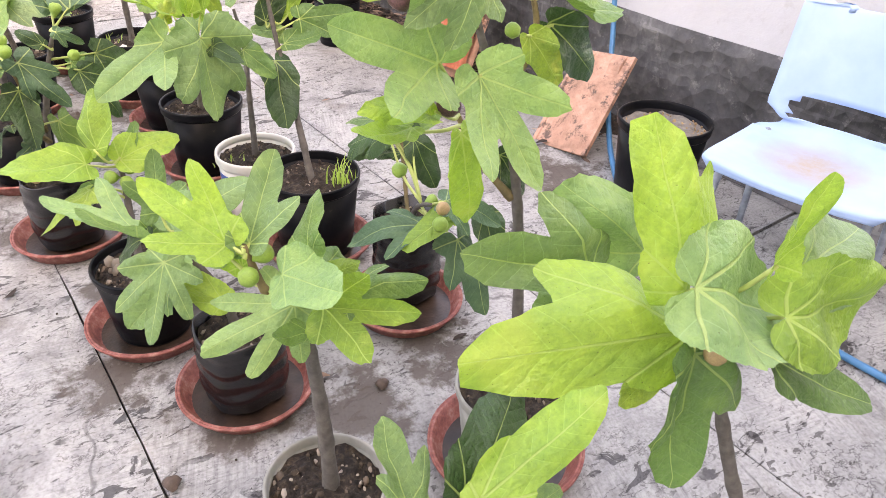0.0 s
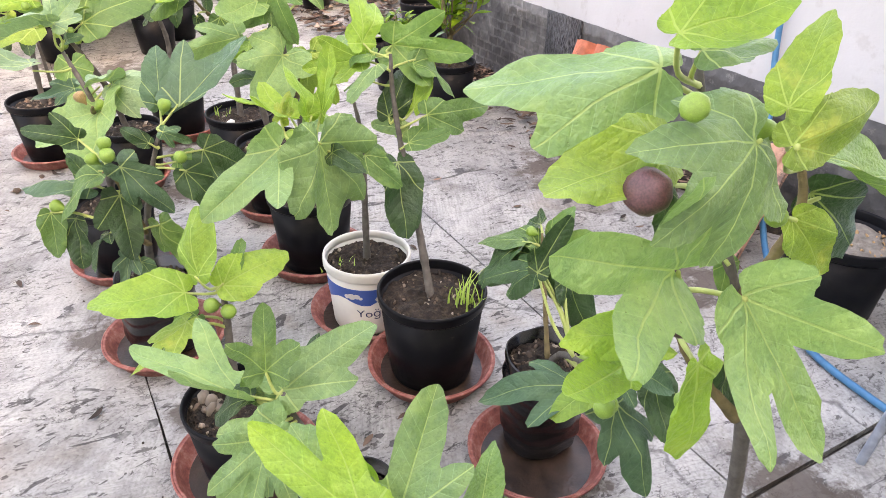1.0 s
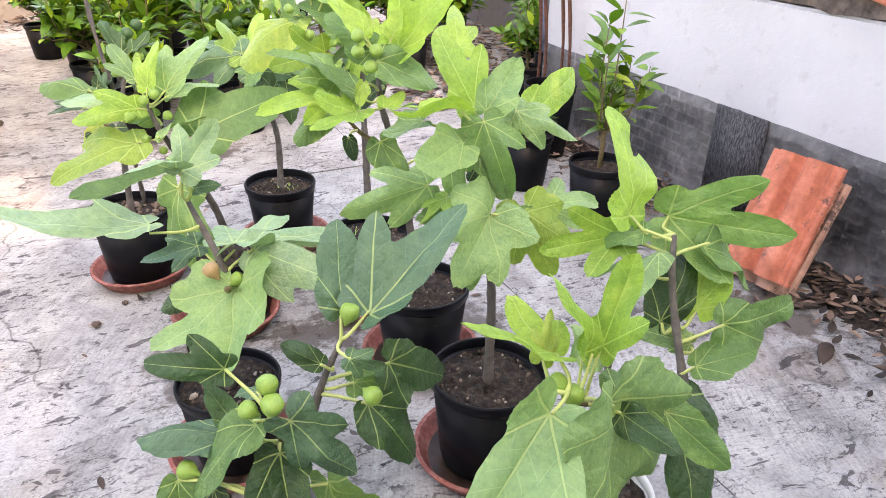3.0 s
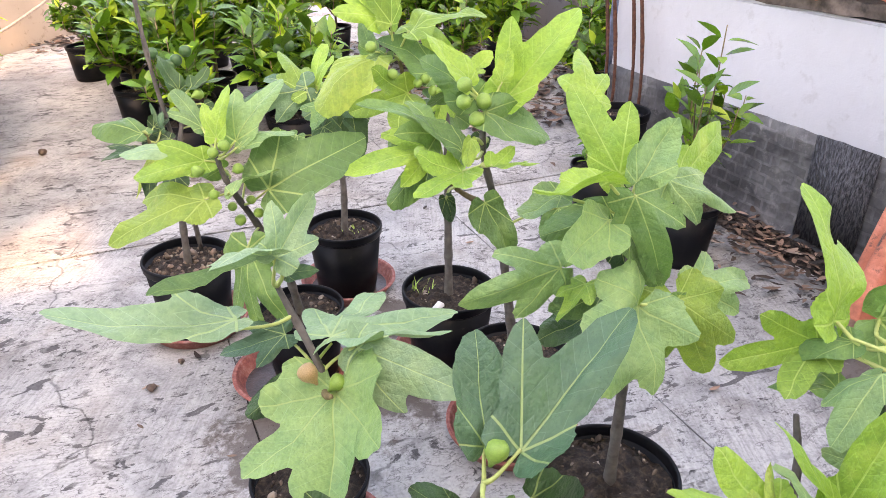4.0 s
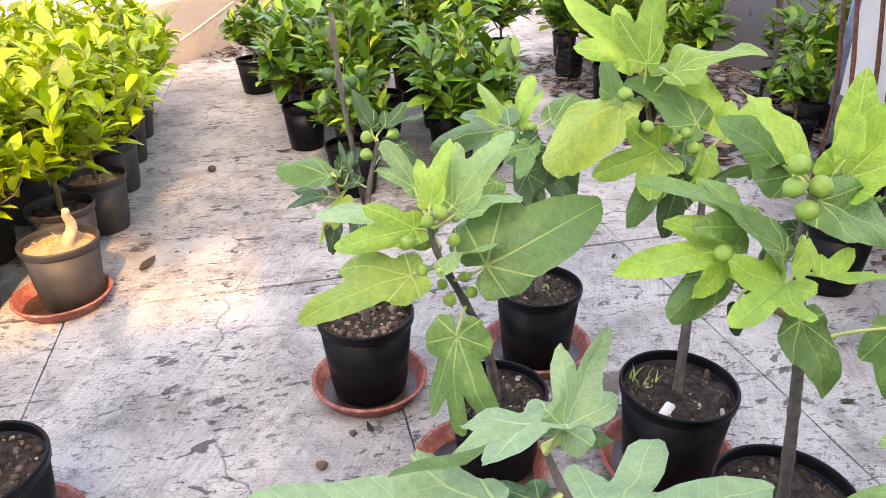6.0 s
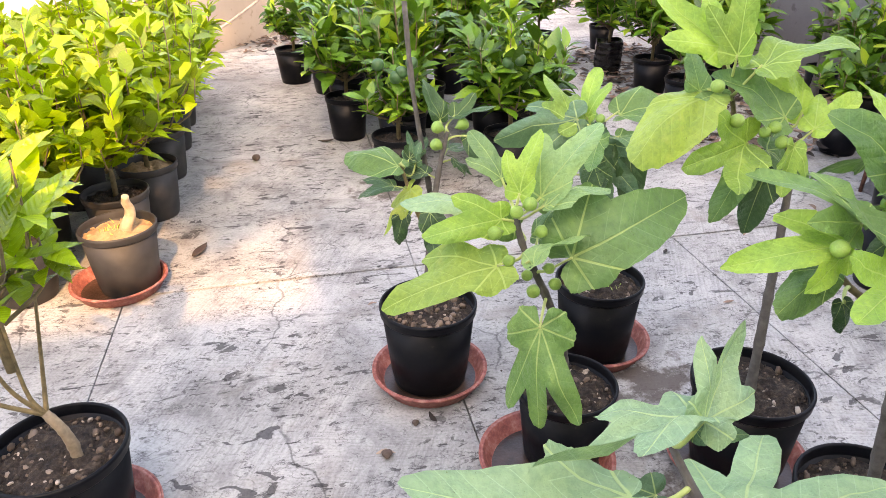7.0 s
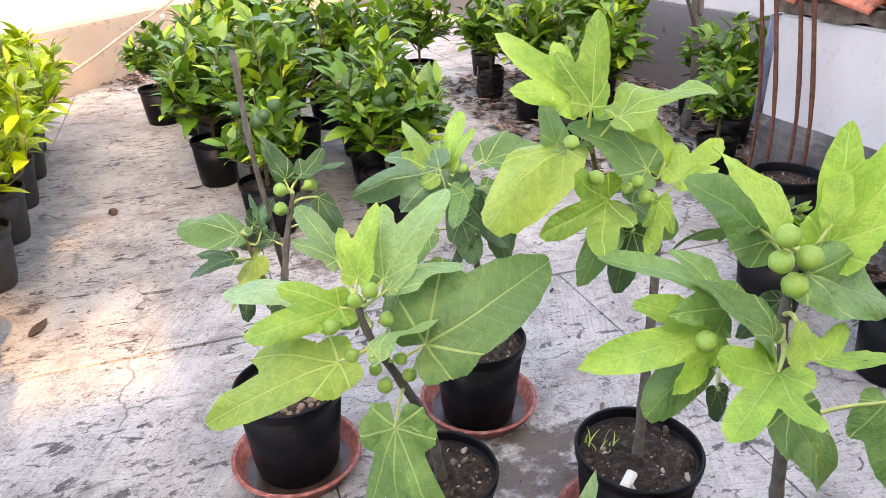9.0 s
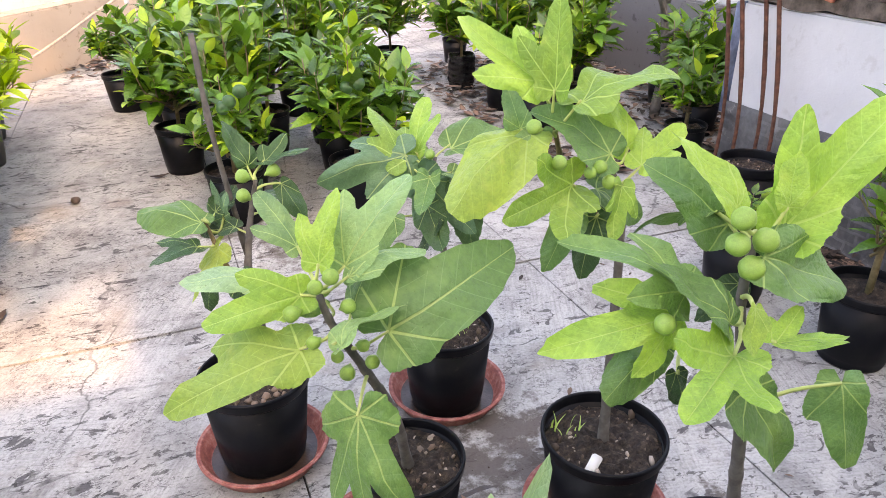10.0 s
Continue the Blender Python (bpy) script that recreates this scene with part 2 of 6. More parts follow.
BLUSH_FIG = plain("blush_fig", (0.42, 0.28, 0.13), 0.45, var=0.3, scale=20)
BLACK_POT, t_, b_ = nodes("black_pot_plastic")
# Near-black plastic with paler dust in blotches.
lightened = ramp(t_, tex_noise(t_, 11, 8, 0.7), [(0.48, (0.0045, 0.005, 0.007)), (0.66, (0.010, 0.0098, 0.0105)), (0.80, (0.06, 0.053, 0.045))])
link(t_, lightened, b_.inputs["Base Color"])
b_.inputs["Specular IOR Level"].default_value = 0.13
link(t_, ramp(t_, tex_noise(t_, 6, 5), [(0.35, (0.30, 0.30, 0.30)), (0.7, (0.6, 0.6, 0.6))]), b_.inputs["Roughness"])
bump(t_, b_, tex_noise(t_, 50, 5), 0.08, 0.004)
# Lit copy of the black pot plastic: sunlight greys its base colour.
SUNLIT_POT = plain("sunlit_pot_plastic", (0.035, 0.033, 0.031), 0.6, var=0.6, scale=9, bumps=0.15)
BAG = plain("black_film", (0.008, 0.008, 0.009), 0.22, var=0.4, scale=10, bumps=0.2)
GREY_POT = plain("grey_pot_plastic", (0.30, 0.30, 0.27), 0.7, var=0.4, scale=12)
TERRA, t_, b_ = nodes("terracotta_plastic")
worn = ramp(t_, tex_noise(t_, 7, 7, 0.65), [(0.32, (0.19, 0.058, 0.048)), (0.5, (0.34, 0.105, 0.085)), (0.68, (0.47, 0.23, 0.195))])
link(t_, mix(t_, 0.6, worn, ramp(t_, tex_noise(t_, 40, 5), [(0.3, (0.7, 0.68, 0.66)), (0.7, (1, 1, 1))]), "MULTIPLY"), b_.inputs["Base Color"])
b_.inputs["Roughness"].default_value = 0.62
bump(t_, b_, tex_noise(t_, 60, 4), 0.12, 0.004)


def clay(name, colour, grime):
    """Fired clay with paler wear, soot and lichen in ragged patches."""
    m, t, b = nodes(name)
    c = ramp(t, tex_noise(t, 8, 7, 0.65), [(0.32, tuple(v * 0.62 for v in colour)), (0.5, colour), (0.66, tuple(min(1, v * 1.15 + 0.05) for v in colour))])
    c = mix(t, 0.6, c, ramp(t, tex_noise(t, 45, 6, 0.7), [(0.35, (0.7, 0.68, 0.66)), (0.6, (1.05, 1.05, 1.05))]), "MULTIPLY")
    c = mix(t, ramp(t, tex_noise(t, 11, 9, 0.72), [(grime, (0, 0, 0)), (grime + 0.07, (0.85, 0.85, 0.85))]), c, (0.06, 0.05, 0.045))
    link(t, c, b.inputs["Base Color"])
    b.inputs["Roughness"].default_value = 0.88
    bump(t, b, tex_noise(t, 50, 7, 0.7), 0.4, 0.006)
    return m


TERRA_TILE = clay("clay_tile", (0.56, 0.175, 0.105), 0.58)
PINK_TILE = clay("clay_tile_underside", (0.52, 0.29, 0.21), 0.53)
SOIL, t_, b_ = nodes("dark_soil")
lumps = ramp(t_, tex_noise(t_, 55, 8, 0.72), [(0.34, (0.010, 0.007, 0.005)), (0.5, (0.038, 0.026, 0.019)), (0.62, (0.085, 0.06, 0.043)), (0.74, (0.20, 0.155, 0.12))])
link(t_, lumps, b_.inputs["Base Color"])
b_.inputs["Roughness"].default_value = 0.95
bump(t_, b_, tex_noise(t_, 90, 8, 0.7), 1.0, 0.02)
SAND_SOIL = plain("sandy_soil", (0.42, 0.27, 0.14), 0.95, var=0.35, scale=40, bumps=0.8)
CHIP, t_, b_ = nodes("soil_chips")
geo_ = t_.nodes.new("ShaderNodeNewGeometry")
link(t_, ramp(t_, geo_.outputs["Random Per Island"], [(0.0, (0.02, 0.015, 0.011)), (0.45, (0.07, 0.048, 0.034)), (0.75, (0.16, 0.115, 0.085)), (1.0, (0.42, 0.36, 0.30))]), b_.inputs["Base Color"])
b_.inputs["Roughness"].default_value = 0.9
WHITE_PLASTIC = plain("white_plastic", (0.72, 0.71, 0.66), 0.45, var=0.15, scale=8)
BLUE_PRINT = plain("blue_print", (0.035, 0.11, 0.40), 0.45, var=0.15, scale=10)
STEEL = plain("painted_steel", (0.33, 0.38, 0.45), 0.5, 0.2, var=0.35, scale=30)
HOSE = plain("blue_hose", (0.03, 0.22, 0.42), 0.4, var=0.2, scale=30)
RUST = plain("rusty_steel", (0.14, 0.055, 0.035), 0.85, 0.2, var=0.6, scale=40, bumps=0.5)
DRY, t_, b_ = nodes("dry_leaf")
geo = t_.nodes.new("ShaderNodeNewGeometry")
hue = ramp(t_, geo.outputs["Random Per Island"], [(0.0, (0.018, 0.014, 0.012)), (0.4, (0.07, 0.046, 0.034)), (0.7, (0.19, 0.125, 0.09)), (0.9, (0.34, 0.22, 0.16)), (1.0, (0.46, 0.37, 0.30))])
link(t_, mix(t_, 0.7, hue, ramp(t_, tex_noise(t_, 30, 5), [(0.3, (0.6, 0.55, 0.5)), (0.7, (1, 1, 1))]), "MULTIPLY"), b_.inputs["Base Color"])
b_.inputs["Roughness"].default_value = 0.8
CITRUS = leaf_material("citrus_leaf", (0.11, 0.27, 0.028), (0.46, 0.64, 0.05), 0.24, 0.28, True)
# Brighter copy of the citrus leaf: the sunlight is put into its colour.
CITRUS_SUN = leaf_material("citrus_leaf_sunlit", (0.34, 0.53, 0.025), (0.68, 0.74, 0.045), 0.38, 0.32, True)
ORANGE_GREEN = plain("green_citrus", (0.035, 0.11, 0.03), 0.45, var=0.3, scale=40, bumps=0.5)
ROPE = plain("rope", (0.42, 0.34, 0.28), 0.9, var=0.3, scale=60, bumps=0.5)


def plaster(name, colour, dirt, amount):
    m, t, b = nodes(name)
    a = ramp(t, tex_noise(t, 2.0, 6, 0.6), [(0.3, tuple(c * 0.86 for c in colour)), (0.65, colour)])
    d = ramp(t, tex_noise(t, 9, 8, 0.7), [(0.36, dirt), (0.43, (1, 1, 1))])
    link(t, mix(t, amount, a, d, "MULTIPLY"), b.inputs["Base Color"])
    b.inputs["Roughness"].default_value = 0.9
    bump(t, b, tex_noise(t, 30, 8, 0.65), 0.3, 0.01)
    return m


WHITE_WALL = plaster("whitewash", (0.58, 0.58, 0.60), (0.80, 0.78, 0.76), 0.5)
BEIGE_WALL = plaster("bare_render", (0.40, 0.335, 0.27), (0.55, 0.5, 0.45), 0.7)
GREY_WALL = plaster("grey_render", (0.17, 0.165, 0.17), (0.5, 0.48, 0.46), 0.8)
YARD_RENDER = plaster("yard_render", (0.66, 0.63, 0.58), (0.7, 0.68, 0.64), 0.5)


def membrane():
    m, t, b = nodes("bitumen_membrane")
    c = ramp(t, tex_noise(t, 3.2, 7, 0.65), [(0.34, (0.022, 0.022, 0.023)), (0.5, (0.075, 0.074, 0.076)), (0.66, (0.17, 0.167, 0.165))])
    scuff = ramp(t, tex_noise(t, 15, 8, 0.75), [(0.57, (0, 0, 0)), (0.72, (0.7, 0.7, 0.7))])
    link(t, mix(t, scuff, c, (0.34, 0.33, 0.32)), b.inputs["Base Color"])
    pos = t.nodes.new("ShaderNodeTexCoord")
    sp = t.nodes.new("ShaderNodeSeparateXYZ")
    link(t, pos.outputs["Object"], sp.inputs[0])
    cm = t.nodes.new("ShaderNodeCombineXYZ")
    link(t, maths(t, "ADD", sp.outputs[1], maths(t, "MULTIPLY", tex_noise(t, 6, 4), 0.03)), cm.inputs[0])
    link(t, maths(t, "ADD", sp.outputs[2], maths(t, "MULTIPLY", tex_noise(t, 7, 4), 0.03)), cm.inputs[1])
    br = t.nodes.new("ShaderNodeTexBrick")
    br.inputs["Scale"].default_value = 1.0
    br.inputs["Brick Width"].default_value, br.inputs["Row Height"].default_value, br.inputs["Mortar Size"].default_value = 0.085, 0.048, 0.006
    br.inputs["Color1"].default_value, br.inputs["Color2"].default_value, br.inputs["Mortar"].default_value = (0.6, 0.6, 0.6, 1), (0.95, 0.95, 0.95, 1), (1.35, 1.35, 1.35, 1)
    link(t, cm.outputs[0], br.inputs["Vector"])
    blocks = mix(t, ramp(t, tex_noise(t, 2.4, 5), [(0.46, (0, 0, 0)), (0.58, (1, 1, 1))]), (1.0, 1.0, 1.0), br.outputs["Color"])
    c = mix(t, 0.75, c, blocks, "MULTIPLY")
    link(t, mix(t, scuff, c, (0.30, 0.29, 0.28)), b.inputs["Base Color"])
    b.inputs["Roughness"].default_value = 0.62
    w = t.nodes.new("ShaderNodeTexVoronoi")
    w.inputs["Scale"].default_value = 22
    tc = t.nodes.new("ShaderNodeTexCoord")
    link(t, tc.outputs["Object"], w.inputs["Vector"])
    bump(t, b, mix(t, 0.5, w.outputs["Distance"], tex_noise(t, 12, 6)), 0.8, 0.02)
    return m


MEMBRANE = membrane()


# ---- small builders ----
def mesh_of(name, bm, *materials, smooth=True):
    me = bpy.data.meshes.new(name)
    bm.to_mesh(me)
    bm.free()
    for m in materials:
        me.materials.append(m)
    if smooth:
        me.shade_smooth()
    return me


def part(name, data, material, parent, label="", smooth=True):
    """Links a bmesh or ready mesh as one object under a thing or a part."""
    me = data if isinstance(data, bpy.types.Mesh) else mesh_of(name, data, material, smooth=smooth)
    ob = new(name, me)
    ob.parent = parent
    return tagged(ob, label)


def lathe(profile, n=40, wobble=None):
    """A turned form from (radius, height) pairs; a radius of 0 closes it."""
    bm = bmesh.new()
    rings = []
    for r, z in profile:
        if r <= 0:
            rings.append([bm.verts.new((0, 0, z))])
            continue
        ring = []
        for i in range(n):
            a = 2 * math.pi * i / n
            k, dz = wobble(a, r, z) if wobble else (1, 0)
            ring.append(bm.verts.new((r * k * math.cos(a), r * k * math.sin(a), z + dz)))
        rings.append(ring)
    for lo, hi in zip(rings, rings[1:]):
        for i in range(n):
            j = (i + 1) % n
            if len(lo) == 1:
                bm.faces.new((lo[0], hi[j], hi[i]))
            elif len(hi) == 1:
                bm.faces.new((lo[i], lo[j], hi[0]))
            else:
                bm.faces.new((lo[i], lo[j], hi[j], hi[i]))
    bmesh.ops.recalc_face_normals(bm, faces=bm.faces[:])
    return bm


def tube(points, radii, n=8, bm=None, knobs=0.0):
    """A tapered tube through points, with swollen nodes where knobs is given."""
    bm = bm or bmesh.new()
    pts = [Vector(p) for p in points]
    rings = []
    for i, p in enumerate(pts):
        d = (pts[min(i + 1, len(pts) - 1)] - pts[max(i - 1, 0)]).normalized()
        side = d.cross(Vector((0.31, 0.95, 0.11))).normalized()
        up = side.cross(d)
        r = radii[i] * (1 + (knobs * (1.6 if i % 5 == 1 else 0.5 * math.sin(i * 7.3))))
        rings.append([bm.verts.new(p + r * (math.cos(2 * math.pi * k / n) * side + math.sin(2 * math.pi * k / n) * up)) for k in range(n)])
    for lo, hi in zip(rings, rings[1:]):
        for k in range(n):
            bm.faces.new((lo[k], lo[(k + 1) % n], hi[(k + 1) % n], hi[k]))
    bm.faces.new(rings[0][::-1])
    bm.faces.new(rings[-1])
    bmesh.ops.recalc_face_normals(bm, faces=bm.faces[:])
    return bm


def curve_points(pts, n=12):
    """A smooth line through control points (Catmull-Rom)."""
    P = [Vector(p) for p in pts]
    P = [2 * P[0] - P[1], *P, 2 * P[-1] - P[-2]]
    out = []
    for i in range(1, len(P) - 2):
        for k in range(n):
            u = k / n
            a, b, c, d = P[i - 1:i + 3]
            out.append(0.5 * (2 * b + (c - a) * u + (2 * a - 5 * b + 4 * c - d) * u * u + (3 * b - a - 3 * c + d) * u ** 3))
    return out + [P[-2]]


def block(x0, x1, y0, y1, z0, z1, bevel=0.0):
    bm = bmesh.new()
    bmesh.ops.create_cube(bm, size=1, matrix=Matrix.LocRotScale(((x0 + x1) / 2, (y0 + y1) / 2, (z0 + z1) / 2), None, (x1 - x0, y1 - y0, z1 - z0)))
    if bevel:
        bmesh.ops.bevel(bm, geom=bm.edges[:], offset=bevel, segments=2, affect="EDGES")
    return bm


# ---- fig leaves: one outline made of lobes round the stalk, curled, with raised ribs ----
LOBES = {  # angle, length, half-width of each lobe; radius of the web between them; where a lobe is widest
    "ovate": ([(0, 1.0, 0.30), (36, 0.50, 0.20), (-36, 0.46, 0.20), (85, 0.27, 0.14), (-85, 0.27, 0.14)], 0.18, 0.40),
    "broad": ([(0, 1.0, 0.25), (44, 0.56, 0.20), (-34, 0.36, 0.18), (88, 0.26, 0.15), (-85, 0.20, 0.13)], 0.24, 0.36),
    "trident": ([(0, 1.0, 0.125), (27, 0.96, 0.125), (-29, 0.90, 0.125), (72, 0.42, 0.15), (-72, 0.42, 0.15), (120, 0.24, 0.10), (-120, 0.24, 0.10)], 0.30, 0.64),
    "wide": ([(0, 1.0, 0.24), (40, 0.92, 0.19), (-41, 0.90, 0.19), (86, 0.66, 0.17), (-86, 0.64, 0.17), (128, 0.32, 0.12), (-128, 0.32, 0.12)], 0.50, 0.62),
    "narrow": ([(0, 1.0, 0.185), (32, 0.40, 0.12), (-32, 0.38, 0.11), (80, 0.16, 0.09), (-80, 0.16, 0.09)], 0.11, 0.46),
    "mitten": ([(0, 1.0, 0.215), (38, 0.72, 0.150), (-36, 0.36, 0.16), (90, 0.24, 0.13), (-90, 0.22, 0.13)], 0.24, 0.52),
    "three": ([(0, 1.0, 0.190), (43, 0.74, 0.138), (-42, 0.70, 0.138), (92, 0.36, 0.13), (-92, 0.36, 0.13)], 0.29, 0.60),
    "five": ([(0, 1.0, 0.150), (39, 0.90, 0.120), (-39, 0.86, 0.120), (80, 0.62, 0.110), (-80, 0.60, 0.110), (122, 0.30, 0.10), (-122, 0.30, 0.10)], 0.28, 0.68),
}


def lobe_reach(delta, length, half, peak):
    """How far a lobe reaches along a direction delta radians off its axis: broadest at peak, drawn out to a blunt point."""
    if abs(delta) > 1.25:
        return 0.0
    slope = length * math.tan(abs(delta))

    def inside(q):
        w = 0.5 + 0.5 * math.sin(0.5 * math.pi * q / peak) if q < peak else (1 - ((q - peak) / (1 - peak)) ** 2.1) ** 0.56
        return q * slope <= half * w

    hi = next((k for k in range(30, 0, -1) if inside(k / 30)), 0)
    if hi == 30:
        return length / math.cos(delta)
    a, b = hi / 30, (hi + 1) / 30
    for _ in range(6):
        mid = (a + b) / 2
        a, b = (mid, b) if inside(mid) else (a, mid)
    return a * length / math.cos(delta)


LEAF_MESH = {}


def leaf_mesh(shape, tone, curl):
    key = (shape, tone, curl)
    if key in LEAF_MESH:
        return LEAF_MESH[key]
    lobes, web, peak = LOBES[shape]
    rnd = random.Random(f"{shape}{curl}")
    fr = (0.0, 0.12, 0.25, 0.40, 0.55, 0.69, 0.81, 0.91, 1.0)
    droop, fold, cup = ((0.18, 0.34, 0.06), (0.46, 0.14, -0.11), (-0.16, 0.46, 0.08), (0.30, -0.26, 0.10))[curl]
    px, py = rnd.uniform(0, 9), rnd.uniform(0, 9)

    def lift(x, y):
        r2 = x * x + y * y
        th = math.atan2(x, y + 0.05)
        z = -droop * r2 + fold * abs(x) * 0.8 + cup * math.sin(3.2 * th) * math.sqrt(r2)
        return z + 0.12 * noise.noise((2.6 * x + px, 2.6 * y + py, 0.3)) + 0.030 * noise.noise((7 * x + px, 7 * y, 0.7)) + 0.055 * r2 * math.sin(9 * th + px)

    bm = bmesh.new()
    uv = bm.loops.layers.uv.new("blade")
    swing = [(a + rnd.uniform(-5, 5) * (a != 0), length * (1 + rnd.uniform(-0.1, 0.08) * (a != 0)), half * rnd.uniform(0.9, 1.1)) for a, length, half in lobes]
    angles = {-158 + 316 * i / 92 for i in range(93)} | {q[0] + o for q in swing for o in (-1.2, 0.0, 1.2)}
    rows = []
    for deg in sorted(angles):
        th = radians(deg)
        back = max(0.0, 1 - max(0.0, abs(th) - 2.1) / 0.75)
        r = (web * (0.35 + 0.65 * back)) ** 14
        for a, length, half in swing:
            r += lobe_reach(th - radians(a), length, half, peak) ** 14
        r = r ** (1 / 14)
        r *= 1 + 0.013 * math.sin(th * 47 + 3 * noise.noise((th * 3, py, 1))) + 0.045 * noise.noise((th * 7, px, py))
        rows.append((th, r))
    lobes, n = swing, len(rows) - 1
    centre = bm.verts.new((0, 0, lift(0, 0)))
    grid = [[bm.verts.new((f * r * math.sin(th), f * r * math.cos(th), lift(f * r * math.sin(th), f * r * math.cos(th)))) for f in fr[1:]] for th, r in rows]

    def face(vs, th):
        a, length, _ = min(lobes, key=lambda q: abs(th - radians(q[0])))
        ca, sa = math.cos(radians(a)), math.sin(radians(a))
        f = bm.faces.new(vs)
        for lp in f.loops:
            x, y = lp.vert.co.x, lp.vert.co.y
            lp[uv].uv = ((x * sa + y * ca) / 1.0, x * ca - y * sa)

    for i in range(n):
        th = (rows[i][0] + rows[i + 1][0]) / 2
        face((centre, grid[i + 1][0], grid[i][0]), th)
        for k in range(len(fr) - 2):
            face((grid[i][k], grid[i + 1][k], grid[i + 1][k + 1], grid[i][k + 1]), th)
    LEAF_MESH[key] = mesh_of("leaf", bm, LEAF[tone])
    return LEAF_MESH[key]


SPREAD = {"three": 0.80, "five": 0.82, "mitten": 0.86, "wide": 0.85, "ovate": 0.88, "broad": 1.0, "narrow": 0.95, "trident": 0.82}
FACING = Vector((-0.25, -0.50, 0.83))  # most blades tip towards the open aisle and the sky
rng = random.Random(11)


class Plant:
    """A potted tree: the empty that carries it and the lines of its stems."""

    def __init__(self, root, stems):
        self.root, self.stems = root, stems


def nearest(p, pts):
    best = None
    for line in pts:
        for q in line:
            if q.z <= p.z + 0.02:
                d = (q - p).length + 0.35 * max(0, 0.10 - (p.z - q.z))
                if best is None or d < best[0]:
                    best = (d, q)
    return best[1] if best else pts[0][-1]


def leaf(plant, base, tip, shape, tone, roll, up=0, mirror=None):
    """One leaf of a plant from the stalk's end to the tip of the blade, with its stalk. up: 0 tipped to the aisle, 1 spread flat, 2 hanging open to the aisle."""
    b, e = Vector(base), Vector(tip)
    y = (e - b).normalized()
    out = (FACING, Vector((-0.1, -0.12, 1.0)), Vector((-0.3, -0.72, 0.62)))[up]
    x = y.cross(out + (0.30, 0.25, 0.60)[up] * Vector((rng.uniform(-1, 1), rng.uniform(-1, 1), rng.uniform(-0.3, 0.5)))).normalized()
    z = x.cross(y)
    turn = Matrix((x, y, z)).transposed().to_4x4() @ pose(0, 0, 0, 0, roll, 0)
    size = (e - b).length * 1.02
    flip = mirror or (-1 if rng.random() < 0.5 and shape != "mitten" else 1)
    inv = plant.root.matrix_basis.inverted()
    ob = part("leaf", leaf_mesh(shape, tone, rng.randrange(4)), None, plant.root)
    ob.matrix_basis = inv @ Matrix.Translation(b) @ turn @ Matrix.Diagonal((size * flip * SPREAD[shape] * rng.uniform(0.92, 1.08), size, size, 1))
    q = nearest(b, plant.stems)
    mid = (q + b) / 2 - y * 0.012 + Vector((0, 0, -0.006))
    line = curve_points([q, mid, b + z * 0.001 * size], 4)
    shift = Vector(plant.root.location)
    part("stalk", tube([p - shift for p in line], [0.0038 - 0.0014 * i / (len(line) - 1) for i in range(len(line))], 6), PETIOLE, plant.root)


FIG_PROFILE = [(0, 0), (0.30, 0.02), (0.46, 0.14), (0.52, 0.34), (0.49, 0.56), (0.36, 0.78), (0.20, 0.95), (0.11, 1.10), (0.08, 1.2)]
FIG_MESH = {}


def fruit(plant, at, size, ripe="green"):
    """A fig hanging by its neck near the stem."""
    m = {"green": GREEN_FIG, "ripe": RIPE_FIG, "blush": BLUSH_FIG}[ripe]
    if ripe not in FIG_MESH:
        bm = lathe(FIG_PROFILE + [(0, 1.22)], 16, lambda a, r, z: (1 + 0.03 * math.sin(6 * a), 0))
        FIG_MESH[ripe] = mesh_of("fig", bm, m)
    ob = part("fig", FIG_MESH[ripe], None, plant.root, {"green": "", "ripe": "ripe purple fig", "blush": "fig turning brownish pink"}[ripe])
    q = nearest(Vector(at), plant.stems)
    neck = (q - Vector(at))
    ob.matrix_basis = plant.root.matrix_basis.inverted() @ Matrix.Translation(at) @ neck.to_track_quat("Z", "Y").to_matrix().to_4x4() @ Matrix.Diagonal((size * 0.88, size * 0.88, size * 0.92, 1)) @ pose(0, 0, -0.5)


# ---- pots ----
def soil_disc(r, z, seed, dome=0.012):
    bm = bmesh.new()
    n, rows, s = 44, 14, float(seed)
    c = bm.verts.new((0, 0, z + dome))
    rings = []
    for k in range(1, rows + 1):
        q = r * k / rows
        ring = []
        for i in range(n):
            x, y = q * math.cos(2 * math.pi * i / n), q * math.sin(2 * math.pi * i / n)
            rough = 0.012 * noise.noise((22 * x + s, 22 * y, s)) + 0.011 * noise.noise((70 * x, 70 * y, s)) + 0.006 * noise.noise((150 * x, 150 * y, s))
            ring.append(bm.verts.new((x, y, z + dome * (1 - (k / rows) ** 2) + (rough if dome else 0))))
        rings.append(ring)
    for i in range(n):
        bm.faces.new((c, rings[0][i], rings[0][(i + 1) % n]))
        for lo, hi in zip(rings, rings[1:]):
            bm.faces.new((lo[i], hi[i], hi[(i + 1) % n], lo[(i + 1) % n]))
    return bm


